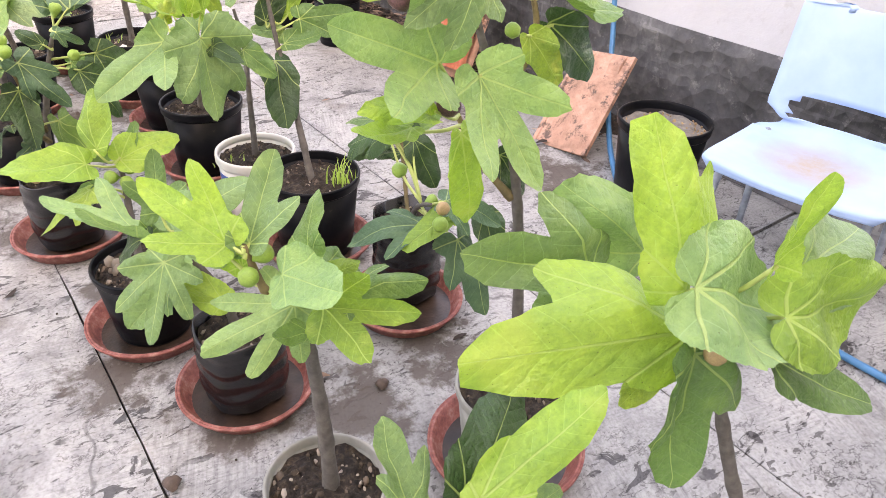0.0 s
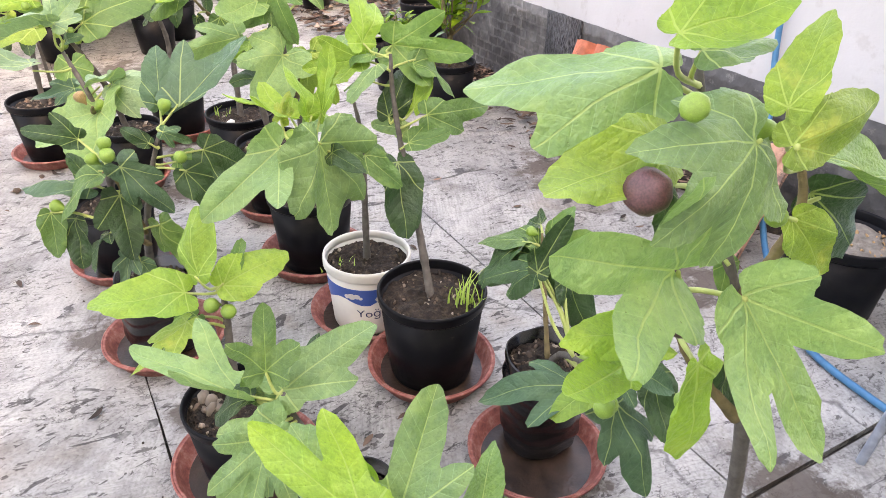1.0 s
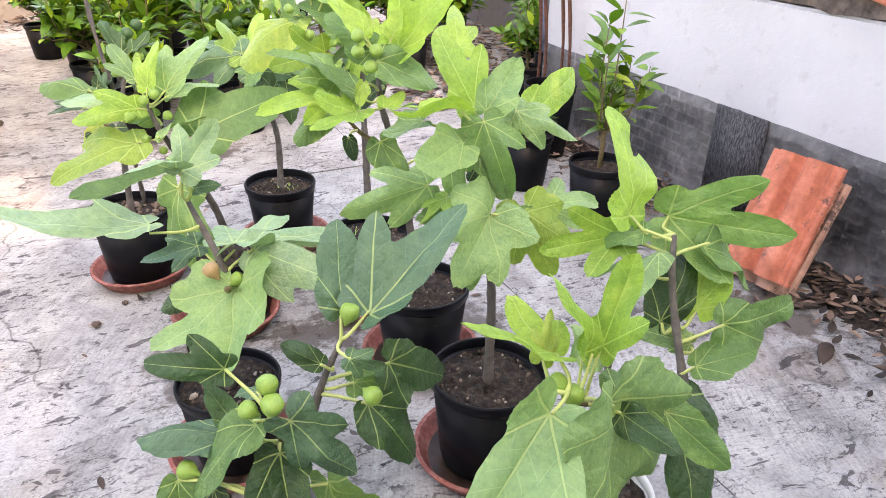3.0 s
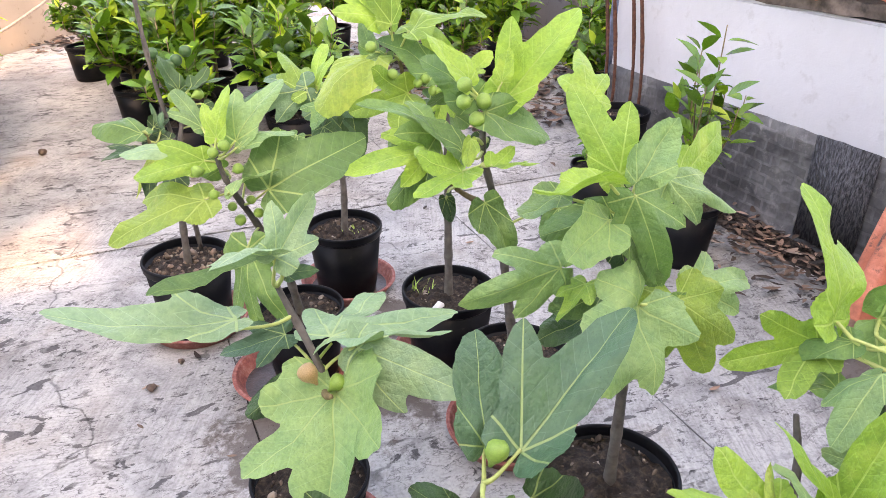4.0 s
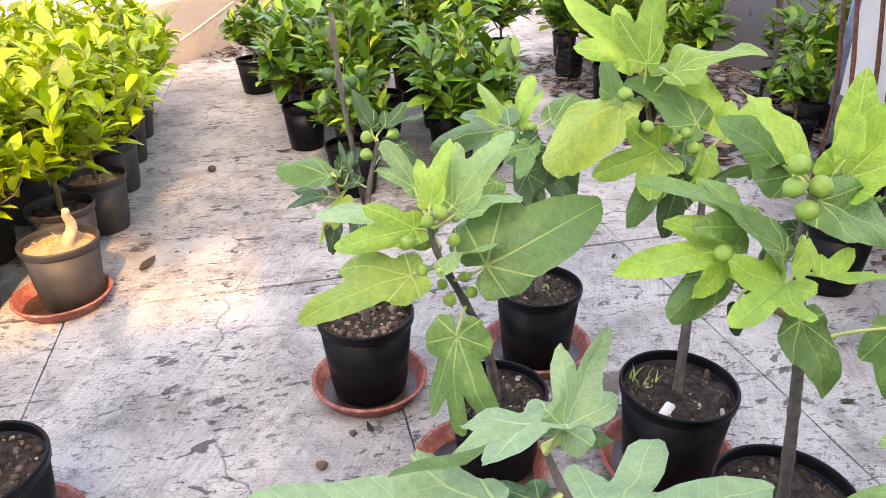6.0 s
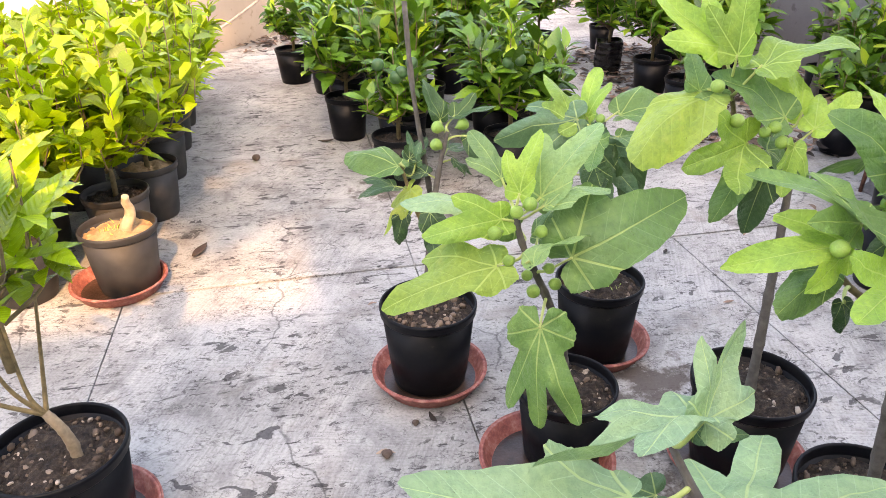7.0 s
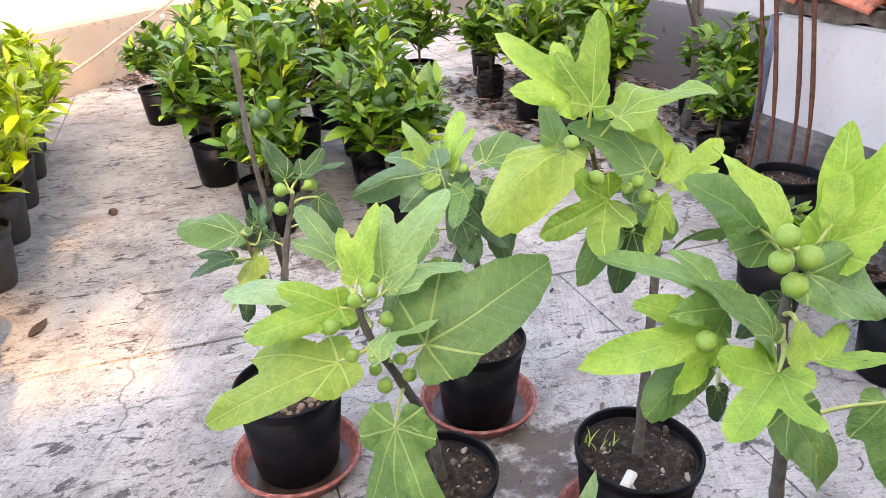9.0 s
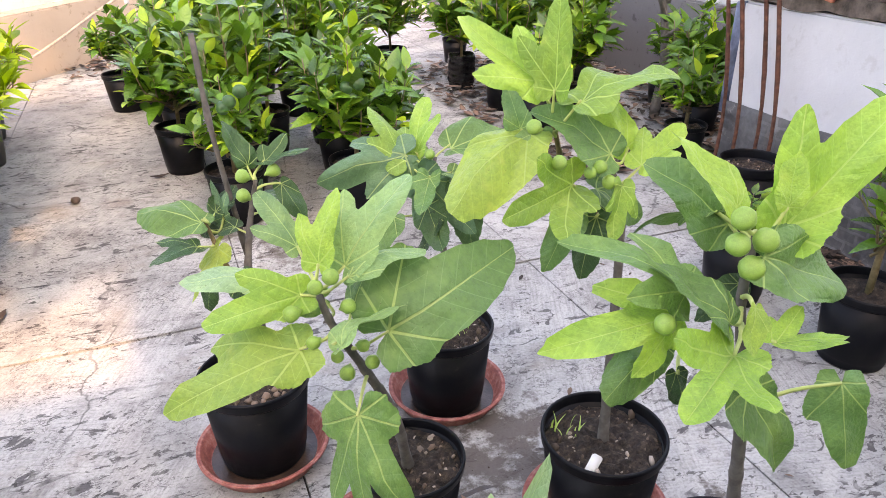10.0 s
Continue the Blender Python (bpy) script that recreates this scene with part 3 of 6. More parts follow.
def bits(r, z, count, seed, size=0.006):
    """Loose crumbs and pale chips on the soil, joined."""
    bm = bmesh.new()
    rnd = random.Random(seed)
    for _ in range(count):
        q, a = r * math.sqrt(rnd.random()), rnd.uniform(0, 6.28)
        s = size * rnd.uniform(0.3, 1.0) * (1.8 if rnd.random() < 0.12 else 1.0)
        bmesh.ops.create_icosphere(bm, subdivisions=1, radius=s, matrix=pose(q * math.cos(a), q * math.sin(a), z + 0.3 * s, rnd.uniform(0, 90), rnd.uniform(0, 90), 0) @ Matrix.Diagonal((1, rnd.uniform(0.5, 1.6), 0.6, 1)))
    return bm


POT_CACHE = {}


def pot_meshes(kind, r, h):
    key = (kind, round(r, 3), round(h, 3))
    if key in POT_CACHE:
        return POT_CACHE[key]
    if kind in ("black", "lightened", "grey"):
        m = {"black": BLACK_POT, "lightened": SUNLIT_POT, "grey": GREY_POT}[kind]
        body = lathe([(0, 0.004), (r * 0.72, 0.004), (r * 0.74, 0), (r * 0.76, 0.006), (r * 0.79, h * 0.12), (r * 0.80, h * 0.125), (r * 0.945, h * 0.90), (r * 0.93, h * 0.90), (r * 0.75, 0.014), (0, 0.012)])
        rim = lathe([(r * 0.93, h * 0.885), (r * 0.965, h * 0.885), (r * 0.985, h * 0.90), (r * 0.985, h * 0.945), (r * 1.0, h * 0.965), (r * 1.0, h * 0.985), (r * 0.985, h), (r * 0.955, h), (r * 0.94, h * 0.985), (r * 0.93, h * 0.90), (r * 0.93, h * 0.885)])
    elif kind == "bag":
        def wob(a, rr, z):
            k = 1 + 0.05 * noise.noise((2 * math.cos(a), 2 * math.sin(a), z * 16)) + 0.018 * math.sin(z * 150 + 1.5 * math.sin(a + 1) + math.sin(2 * a))
            return k, 0.006 * math.sin(3 * a)
        body = lathe([(0, 0.002), (r * 0.8, 0.0)] + [(r * (0.86 + 0.14 * min(1, i / 6)), h * i / 26) for i in range(1, 27)] + [(r * 0.965, h * 0.995), (r * 0.95, h * 0.8), (r * 0.7, h * 0.75)], 56, wob)
        m, rim = BAG, None
    else:  # pail
        m = WHITE_PLASTIC
        body = lathe([(0, 0.003), (r * 0.80, 0.003), (r * 0.82, 0), (r * 0.835, 0.006), (r * 0.965, h * 0.93), (r * 0.94, h * 0.93), (r * 0.80, 0.012), (0, 0.010)], 56)
        rim = lathe([(r * 0.955, h * 0.86), (r * 1.0, h * 0.865), (r * 1.01, h * 0.88), (r * 1.01, h * 0.965), (r * 1.0, h), (r * 0.955, h), (r * 0.935, h * 0.98), (r * 0.935, h * 0.86), (r * 0.955, h * 0.86)], 56)
    out = (mesh_of("pot", body, m), mesh_of("rim", rim, m) if rim else None)
    POT_CACHE[key] = out
    return out


WET = plain("wet_brown_silt", (0.055, 0.034, 0.025), 0.3, var=0.7, scale=16, bumps=0.5)


def saucer(x, y, r, label="round terracotta-coloured plastic plant saucer on the concrete", water=False):
    root = tagged(new("plant_saucer"), label, "saucer", "plant saucers")
    root.location = (x, y, 0.001)
    if "dish" not in POT_CACHE:
        h = 0.28
        POT_CACHE["dish"] = mesh_of("dish", lathe([(0, 0), (0.80, 0), (0.84, 0.01), (0.93, h * 0.86), (0.955, h * 0.88), (0.97, h * 0.97), (0.985, h), (1.0, h * 0.97), (1.0, h * 0.86), (0.975, h * 0.82), (0.965, h), (0.93, h * 0.95), (0.83, 0.05), (0.80, 0.035), (0, 0.03)], 56), TERRA)
    d = part("dish", POT_CACHE["dish"], None, root)
    d.scale = (r, r, r)
    d2 = part("dirt", soil_disc(r * 0.80, 0.034 * r + 0.0015, 3 + x, 0.0), WET, root, "thin wet soil in the saucer")
    return root


def potted(name, label, category, kind, x, y, r, h, lift=0.0, soil=SOIL, tilt=(0, 0), group="", chips=150):
    """Empty at the pot's foot, with pot, rim and soil. lift: the saucer's floor."""
    root = tagged(new(name), label, category, group)
    root.matrix_basis = pose(x, y, lift, tilt[0], tilt[1], 0)
    body, rim = pot_meshes(kind, r, h)
    p = part("pot", body, None, root)
    if rim:
        part("rim", rim, None, p)
    seed = int(abs(x * 131 + y * 71) * 10)
    part("soil", soil_disc(r * 0.915, h * 0.86, seed), soil, root)
    if chips:
        tagged(part("soil_crumb", bits(r * 0.86, h * 0.875, chips, seed), CHIP if soil is SOIL else SAND_SOIL, root, "pale crumbs and chips on the soil"), kind="stuff")
    return root


def fig_tree(label, kind, x, y, r, h, stems, dish=None, lift=0.008, thick=0.012, dish_at=None, bark=None):
    """Pot, soil and the stems, given as lines from the soil to the top in the place's metres."""
    if dish:
        sx, sy = dish_at or (x, y)
        saucer(sx, sy, dish)
    root = potted("potted_fig_tree", label, "fig tree", kind, x, y, r, h, lift if dish else 0.001, group="potted fig trees")
    lines = []
    for i, pts in enumerate(stems):
        line = curve_points(pts, 10)
        n = len(line)
        r0, r1 = (thick, thick * 0.42) if i == 0 else (thick * 0.65, thick * 0.28)
        part("trunk" if i == 0 else "branch", tube([p - root.location for p in line], [r0 + (r1 - r0) * k / (n - 1) for k in range(n)], 10, knobs=0.10), bark or (BARK if i == 0 else TWIG), root)
        lines.append(line if i else line[len(line) // 3:])
    return Plant(root, lines)


# ---- the ground: one sheet to the horizon, concrete slabs with open joints on it ----
bm = bmesh.new()
bmesh.ops.create_grid(bm, x_segments=2, y_segments=2, size=400, matrix=Matrix.Translation((0, 0, -0.02)))
tagged(new("ground", mesh_of("ground", bm, JOINT)), "bare dirt under and around the concrete yard", "ground", kind="structure")
yard = tagged(new("pavement"), "worn grey concrete yard with straight joints, stains and fine cracks", "pavement", kind="structure")


def slab(x0, x1, y0, y1):
    bm = bmesh.new()
    nx, ny = max(2, int((x1 - x0) / 0.12)), max(2, int((y1 - y0) / 0.12))
    g, gy = 0.0024, 0.0065
    vs = [[bm.verts.new((x0 + g + (x1 - x0 - 2 * g) * i / nx + (0.003 * noise.noise((i, y0, j * 0.8)) if i in (0, nx) else 0), y0 + gy + (y1 - y0 - 2 * gy) * j / ny + (0.003 * noise.noise((i * 0.8, x0, j)) if j in (0, ny) else 0), 0.0008 * noise.noise((i * 0.4, j * 0.4, x0)) - 0.0008)) for j in range(ny + 1)] for i in range(nx + 1)]
    for i in range(nx):
        for j in range(ny):
            bm.faces.new((vs[i][j], vs[i + 1][j], vs[i + 1][j + 1], vs[i][j + 1]))
    edge = [e for e in bm.edges if e.is_boundary]
    ext = bmesh.ops.extrude_edge_only(bm, edges=edge)
    for v in ext["geom"]:
        if isinstance(v, bmesh.types.BMVert):
            v.co.z = -0.02
    part("slab", bm, CONCRETE, yard, smooth=False)


for x0, x1, ys in ((-6, -1.47, (-6, 0, 4.53, 8.5, 13)), (-1.47, -0.445, (-6, 0, 4.53, 8.5, 13)), (-0.445, 0.583, (-6, 0, 4.53, 8.5, 13)), (0.583, 1.635, (-6, 0, 4.53, 8.5, 13)), (1.635, 2.76, (-6, -2, 1.24, 4.53, 8.5, 13)), (2.76, 6.0, (4.5, 8.5, 13))):
    for y0, y1 in zip(ys, ys[1:]):
        slab(x0, x1, y0, y1)

# ---- walls ----
wall = tagged(new("wall_east"), "low whitewashed wall with a black bitumen skirting and a tiled eave", "wall", kind="structure")
part("masonry", block(2.76, 2.98, -6.0, 4.80, -0.02, 0.875, 0.01), WHITE_WALL, wall, smooth=False)


def skirting(y0, y1, z1, x=2.76):
    """A sheet of roofing felt on the wall, wavy along its top edge."""
    bm = bmesh.new()
    n = int((y1 - y0) / 0.06)
    rows = []
    for j in range(n + 1):
        y = y0 + (y1 - y0) * j / n
        top = z1 + 0.010 * noise.noise((y * 2.3, 0, 0)) + 0.006 * noise.noise((y * 11, 3, 0))
        rows.append([bm.verts.new((x - 0.010 + (0.05 if z < 0 else 0) * -1 + 0.004 * noise.noise((y * 4, z * 9, 1)), y, max(z, 0.002))) for z in (-0.01, 0.03, 0.12, 0.22, 0.32, 0.40)] + [bm.verts.new((x - 0.012, y, top)), bm.verts.new((x + 0.002, y, top))])
    for a, b in zip(rows, rows[1:]):
        for k in range(len(a) - 1):
            bm.faces.new((a[k], b[k], b[k + 1], a[k + 1]))
    return bm


part("skirting", skirting(-6, 4.79, 0.455), MEMBRANE, wall, "crinkled black bitumen felt skirting")
FELT, t_, b_ = nodes("mineral_felt")
wrinkle = tex_noise(t_, 95, 3, 0.5, stretch=(1.0, 1.5, 0.4))
link(t_, ramp(t_, wrinkle, [(0.40, (0.035, 0.036, 0.04)), (0.60, (0.12, 0.125, 0.14))]), b_.inputs["Base Color"])
b_.inputs["Roughness"].default_value, b_.inputs["Metallic"].default_value = 0.4, 0.4
bump(t_, b_, wrinkle, 1.0, 0.02)
part("felt_strip", block(2.738, 2.747, 3.24, 3.50, 0.05, 0.462, 0.003), FELT, wall, "silvery wrinkled felt patch")
part("end_stucco", block(2.74, 2.985, 4.802, 4.825, 0.4, 0.87, 0.004), plain("old_blue_paint", (0.16, 0.21, 0.32), 0.8, var=0.7, scale=14), wall, "blue painted edge of the wall")
far = tagged(new("wall_north"), "grey rendered wall with a dark foot behind the bushes", "wall", kind="structure")
part("masonry", block(3.9, 4.1, 4.5, 13, -0.02, 0.62, 0.01), GREY_WALL, far, smooth=False)
part("upper_wall", block(3.93, 4.12, 4.5, 13, 0.62, 2.0, 0.01), WHITE_WALL, far, smooth=False)
ret = tagged(new("wall_return", mesh_of("wall_return", block(2.99, 3.9, 4.5, 4.7, -0.02, 0.9, 0.01), GREY_WALL, smooth=False)), "short grey wall joining two wall lines", "wall", kind="structure")
bk = tagged(new("wall_back"), "sunlit bare beige rendered wall at the end of the yard", "wall", kind="structure")
bk.matrix_basis = pose(-0.62, 8.40, 0, 0, 0, 55)
part("masonry", block(-2.5, 6.0, 0.0, 0.2, -0.02, 0.50, 0.012), BEIGE_WALL, bk, smooth=False)
part("upper_wall", block(-2.5, 6.0, 0.25, 0.45, -0.02, 1.6, 0.012), WHITE_WALL, bk, smooth=False)
part("marking", block(1.55, 1.62, -0.004, 0.002, 0.40, 0.45, 0.001), WHITE_WALL, bk, "faint painted mark")

# unseen walls added behind the viewer shade the yard; the lower lets sun in
shade_walls = tagged(new("wall_south"), "plain unseen walls behind the yard, added to shade it", "wall", kind="structure")
part("house_wall", block(0.32, 9.0, -3.06, -3.0, -0.02, 12.0), YARD_RENDER, shade_walls, smooth=False)
part("annex_wall", block(-9.0, 0.315, -3.06, -3.0, -0.02, 6.62, 0.01), YARD_RENDER, shade_walls, smooth=False)


def dapple_tree(x, y, low, high):
    """An unseen tree placed behind the lower wall: its crown breaks the sunlight."""
    root = tagged(new("dapple_tree"), "unseen leafy tree, placed to dapple the sunlight on the aisle", "tree")
    root.location = (x, y, 0)
    rnd = random.Random(31)
    part("trunk", tube(curve_points([(0, 0, 0), (0.06, 0, 3), (-0.05, 0, 6), (-0.1, 0, high)], 6), [0.13 - 0.005 * i for i in range(19)], 10, knobs=0.05), BARK, root)
    verts, faces = [], []
    for k in range(96):
        z = rnd.uniform(low, high)
        reach = rnd.uniform(0.35, 0.95) if k % 7 else rnd.uniform(0.9, 2.2)
        tip = Vector((-reach, rnd.uniform(-0.5, 0.5), z + rnd.uniform(-0.1, 0.3)))
        if k < 16:
            part("limb", tube(curve_points([(-0.08, 0, z - 0.5), tip * 0.5 + Vector((0, 0, z * 0.5 - 0.1)), tip], 4), [0.03 - 0.0028 * i for i in range(9)], 6), BARK, root)
        for _ in range(rnd.randrange(9, 20)):
            p = tip + Vector((rnd.gauss(0, 0.14), rnd.gauss(0, 0.2), rnd.gauss(0, 0.12)))
            u = Vector((rnd.gauss(0, 1), rnd.gauss(0, 1), rnd.gauss(0, 1))).normalized()
            w = u.orthogonal().normalized()
            L = rnd.uniform(0.08, 0.16)
            b0 = len(verts)
            verts += [p - u * L, p + w * 0.4 * L, p + u * L, p - w * 0.4 * L]
            faces.append((b0, b0 + 1, b0 + 2, b0 + 3))
    me = bpy.data.meshes.new("crown")
    me.from_pydata(verts, [], faces)
    me.uv_layers.new(name="blade")
    me.materials.append(LEAF["mid"])
    tagged(part("crown", me, None, root), kind="stuff")


dapple_tree(0.85, -4.4, 8.55, 12.8)
west = tagged(new("wall_west", mesh_of("wall_west", block(-4.4, -4.2, -3.0, 9.5, -0.02, 1.2, 0.02), YARD_RENDER, smooth=False)), "plain rendered wall along the yard", "wall", kind="structure")


# eave of clay tiles over the low wall
def barrel(n=10):
    bm = bmesh.new()
    rows = []
    for i, x in enumerate((0.0, 0.02, 0.2, 0.40)):
        outer = [bm.verts.new((x, 0.085 * math.cos(math.pi * k / n), 0.05 * math.sin(math.pi * k / n) + 0.10 * x)) for k in range(n + 1)]
        inner = [bm.verts.new((x, 0.072 * math.cos(math.pi * k / n), 0.038 * math.sin(math.pi * k / n) + 0.10 * x)) for k in range(n + 1)]
        rows.append((outer, inner))
    for (o0, i0), (o1, i1) in zip(rows, rows[1:]):
        for k in range(n):
            bm.faces.new((o0[k], o0[k + 1], o1[k + 1], o1[k]))
            bm.faces.new((i0[k + 1], i0[k], i1[k], i1[k + 1]))
        for k in (0, n):
            bm.faces.new((o0[k], o1[k], i1[k], i0[k]))
    for k in range(n):
        bm.faces.new((rows[0][0][k], rows[0][1][k], rows[0][1][k + 1], rows[0][0][k + 1]))
        bm.faces.new((rows[-1][0][k], rows[-1][0][k + 1], rows[-1][1][k + 1], rows[-1][1][k]))
    bmesh.ops.recalc_face_normals(bm, faces=bm.faces[:])
    return mesh_of("tile", bm, TERRA_TILE)


roof = tagged(new("roof"), "eave of weathered clay roof tiles bedded in rough mortar on the wall", "roof", kind="structure")
tile_mesh = barrel()
for i in range(9):
    o = part("tile", tile_mesh, None, roof)
    o.matrix_basis = pose(2.80 + 0.010 * math.sin(i * 5), 1.85 + 0.355 * i, 0.925 + 0.006 * math.sin(i * 2.3), 0, -5.7 + 1.5 * math.sin(i * 4), 90 + 1.5 * math.sin(i * 3.1))
    o = part("tile", tile_mesh, None, roof)
    o.matrix_basis = pose(3.02 + 0.010 * math.sin(i * 3), 1.75 + 0.355 * i, 0.985, 0, -5.7, 90 + 2 * math.sin(i * 2.1))
mort = block(2.752, 3.15, 1.85, 4.80, 0.882, 0.935)
bmesh.ops.subdivide_edges(mort, edges=mort.edges[:], cuts=34, use_grid_fill=True)
for v in mort.verts:
    v.co += 0.020 * Vector((0.6 * noise.noise(v.co * 9), noise.noise(v.co * 8 + Vector((3, 0, 0))), noise.noise(v.co * 11)))
part("mortar", mort, plain("rough_mortar", (0.15, 0.115, 0.095), 0.95, var=0.7, scale=25, bumps=0.8), roof, smooth=False)

# ---- the fig trees, from the first ones passed to the far ones ----
FIG = "young fig tree in a "
Y = fig_tree(FIG + "black pot, large bright lime leaves", "black", 1.22, 0.46, 0.13, 0.24, [[(1.22, 0.47, 0.2), (1.165, 0.55, 0.40), (1.12, 0.61, 0.60), (1.09, 0.64, 0.73)], [(1.14, 0.61, 0.64), (1.16, 0.60, 0.71), (1.18, 0.59, 0.75)]])
Z = fig_tree(FIG + "grey pot, broad soft leaves", "grey", 0.76, 0.56, 0.11, 0.2, [[(0.76, 0.56, 0.17), (0.77, 0.58, 0.4), (0.79, 0.62, 0.57)]])
T = fig_tree(FIG + "grey pot, ripe purple figs", "grey", 1.20, 1.02, 0.115, 0.20, [[(1.20, 1.02, 0.17), (1.19, 1.03, 0.45), (1.17, 1.06, 0.70), (1.15, 1.14, 0.88), (1.15, 1.2, 1.02)], [(1.17, 1.05, 0.62), (1.12, 1.10, 0.70), (1.10, 1.13, 0.78)], [(1.16, 1.08, 0.78), (1.20, 1.07, 0.88), (1.20, 1.09, 0.95)]], dish=0.165, thick=0.0115)
Q = fig_tree(FIG + "grey pot, straight bare stem", "grey", 0.79, 1.03, 0.105, 0.2, [[(0.80, 1.03, 0.17), (0.795, 1.035, 0.36), (0.78, 1.04, 0.55), (0.775, 1.03, 0.60)], [(0.78, 1.04, 0.54), (0.74, 1.06, 0.60), (0.72, 1.07, 0.68)]], thick=0.014)
U = fig_tree(FIG + "black bag, low leafy shoot", "bag", 0.83, 1.49, 0.095, 0.2, [[(0.83, 1.49, 0.17), (0.81, 1.52, 0.28), (0.77, 1.56, 0.37), (0.76, 1.57, 0.42)]], dish=0.155)
J = Plant(U.root, U.stems)
S = fig_tree(FIG + "black bag, crooked dark branch", "bag", 1.34, 1.60, 0.09, 0.25, [[(1.34, 1.6, 0.21), (1.32, 1.54, 0.30), (1.28, 1.46, 0.37), (1.25, 1.38, 0.42)], [(1.335, 1.59, 0.25), (1.36, 1.65, 0.36), (1.39, 1.71, 0.43), (1.40, 1.73, 0.47)]], dish=0.155, dish_at=(1.30, 1.55), thick=0.009)
V = fig_tree(FIG + "pebbled black pot, bright short shoots", "black", 0.73, 1.83, 0.115, 0.2, [[(0.73, 1.84, 0.17), (0.74, 1.88, 0.29), (0.75, 1.91, 0.38), (0.75, 1.92, 0.43)]], dish=0.16, thick=0.011)
M = fig_tree(FIG + "wide black pot, slanting grey stem", "black", 1.24, 1.93, 0.135, 0.25, [[(1.24, 1.93, 0.21), (1.25, 2.02, 0.38), (1.26, 2.12, 0.53), (1.27, 2.19, 0.66), (1.28, 2.22, 0.75)], [(1.255, 2.10, 0.50), (1.14, 2.10, 0.54), (1.02, 2.08, 0.60), (0.98, 2.07, 0.64)]], dish=0.165, thick=0.0105)
N = M
X = fig_tree(FIG + "black bag, dark bluish leaves", "bag", 0.66, 2.36, 0.095, 0.22, [[(0.66, 2.36, 0.19), (0.67, 2.35, 0.35), (0.71, 2.36, 0.50), (0.75, 2.34, 0.62)], [(0.67, 2.35, 0.35), (0.64, 2.30, 0.48), (0.62, 2.26, 0.57)], [(0.67, 2.35, 0.32), (0.62, 2.28, 0.40), (0.57, 2.24, 0.47)]], dish=0.16, thick=0.011)
K = fig_tree(FIG + "black pot, dense crown", "black", 1.167, 2.58, 0.135, 0.25, [[(1.167, 2.58, 0.21), (1.16, 2.575, 0.45), (1.13, 2.56, 0.65), (1.11, 2.56, 0.82)], [(1.15, 2.57, 0.55), (1.15, 2.52, 0.64), (1.16, 2.50, 0.70)], [(1.15, 2.57, 0.55), (1.08, 2.60, 0.63), (1.04, 2.62, 0.70)]], dish=0.17)
E = fig_tree(FIG + "black pot, green figs under top leaves", "black", 1.19, 3.0, 0.135, 0.25, [[(1.19, 3.0, 0.21), (1.15, 2.99, 0.45), (1.11, 2.98, 0.65), (1.07, 2.98, 0.80), (1.08, 2.99, 0.90)], [(1.11, 2.98, 0.66), (1.04, 3.02, 0.70), (1.0, 3.04, 0.75)]], dish=0.17)
D = fig_tree(FIG + "black pot, bright crown", "black", 1.17, 3.35, 0.135, 0.25, [[(1.17, 3.35, 0.21), (1.17, 3.36, 0.45), (1.17, 3.37, 0.65), (1.175, 3.39, 0.76), (1.16, 3.42, 0.84)], [(1.175, 3.38, 0.70), (1.11, 3.46, 0.78), (1.09, 3.50, 0.88), (1.09, 3.54, 0.95)]], dish=0.165)
R = fig_tree(FIG + "black pot, long pale leaves", "black", 0.63, 2.84, 0.12, 0.22, [[(0.63, 2.84, 0.19), (0.64, 2.76, 0.40), (0.64, 2.68, 0.57), (0.60, 2.78, 0.70)], [(0.64, 2.70, 0.54), (0.63, 2.63, 0.58), (0.63, 2.60, 0.60)]], dish=0.16)
G = fig_tree(FIG + "black pot, leaning stem, many figs", "black", 0.77, 3.47, 0.12, 0.22, [[(0.77, 3.47, 0.19), (0.73, 3.43, 0.38), (0.67, 3.38, 0.53), (0.61, 3.36, 0.66), (0.59, 3.36, 0.74)]], dish=0.165, dish_at=(0.72, 3.44))
A = fig_tree(FIG + "black pot, beside a bare stake", "black", 0.51, 3.85, 0.135, 0.25, [[(0.51, 3.85, 0.21), (0.52, 3.86, 0.42), (0.55, 3.89, 0.60), (0.58, 3.9, 0.72)], [(0.52, 3.86, 0.44), (0.48, 3.90, 0.56), (0.46, 3.92, 0.64)]], dish=0.165)
B = fig_tree(FIG + "black pot, small ribbed leaves", "black", 1.02, 3.87, 0.128, 0.25, [[(1.02, 3.87, 0.21), (1.03, 3.89, 0.42), (1.0, 3.92, 0.58), (1.02, 3.94, 0.70)]], dish=0.165, dish_at=(1.03, 3.89))

# Y
leaf(Y, (1.068, 0.66, 0.732), (1.03, 0.67, 0.914), 'mitten', 'lime', 0, 2, 1)
leaf(Y, (1.081, 0.65, 0.662), (0.831, 0.68, 0.721), 'mitten', 'lime', 0, 2, 1)
leaf(Y, (1.063, 0.62, 0.66), (1.059, 0.57, 0.468), 'three', 'mid', 0, 2)
leaf(Y, (1.057, 0.78, 0.68), (0.887, 0.8, 0.761), 'three', 'pale', 0, 2)
leaf(Y, (1.153, 0.76, 0.681), (1.039, 0.79, 0.791), 'ovate', 'pale', 0, 2)
leaf(Y, (1.075, 0.57, 0.807), (1.101, 0.58, 0.905), 'mitten', 'lime', 0, 2, -1)
leaf(Y, (1.003, 0.61, 0.783), (1.221, 0.56, 0.682), 'ovate', 'pale', -12, 2)
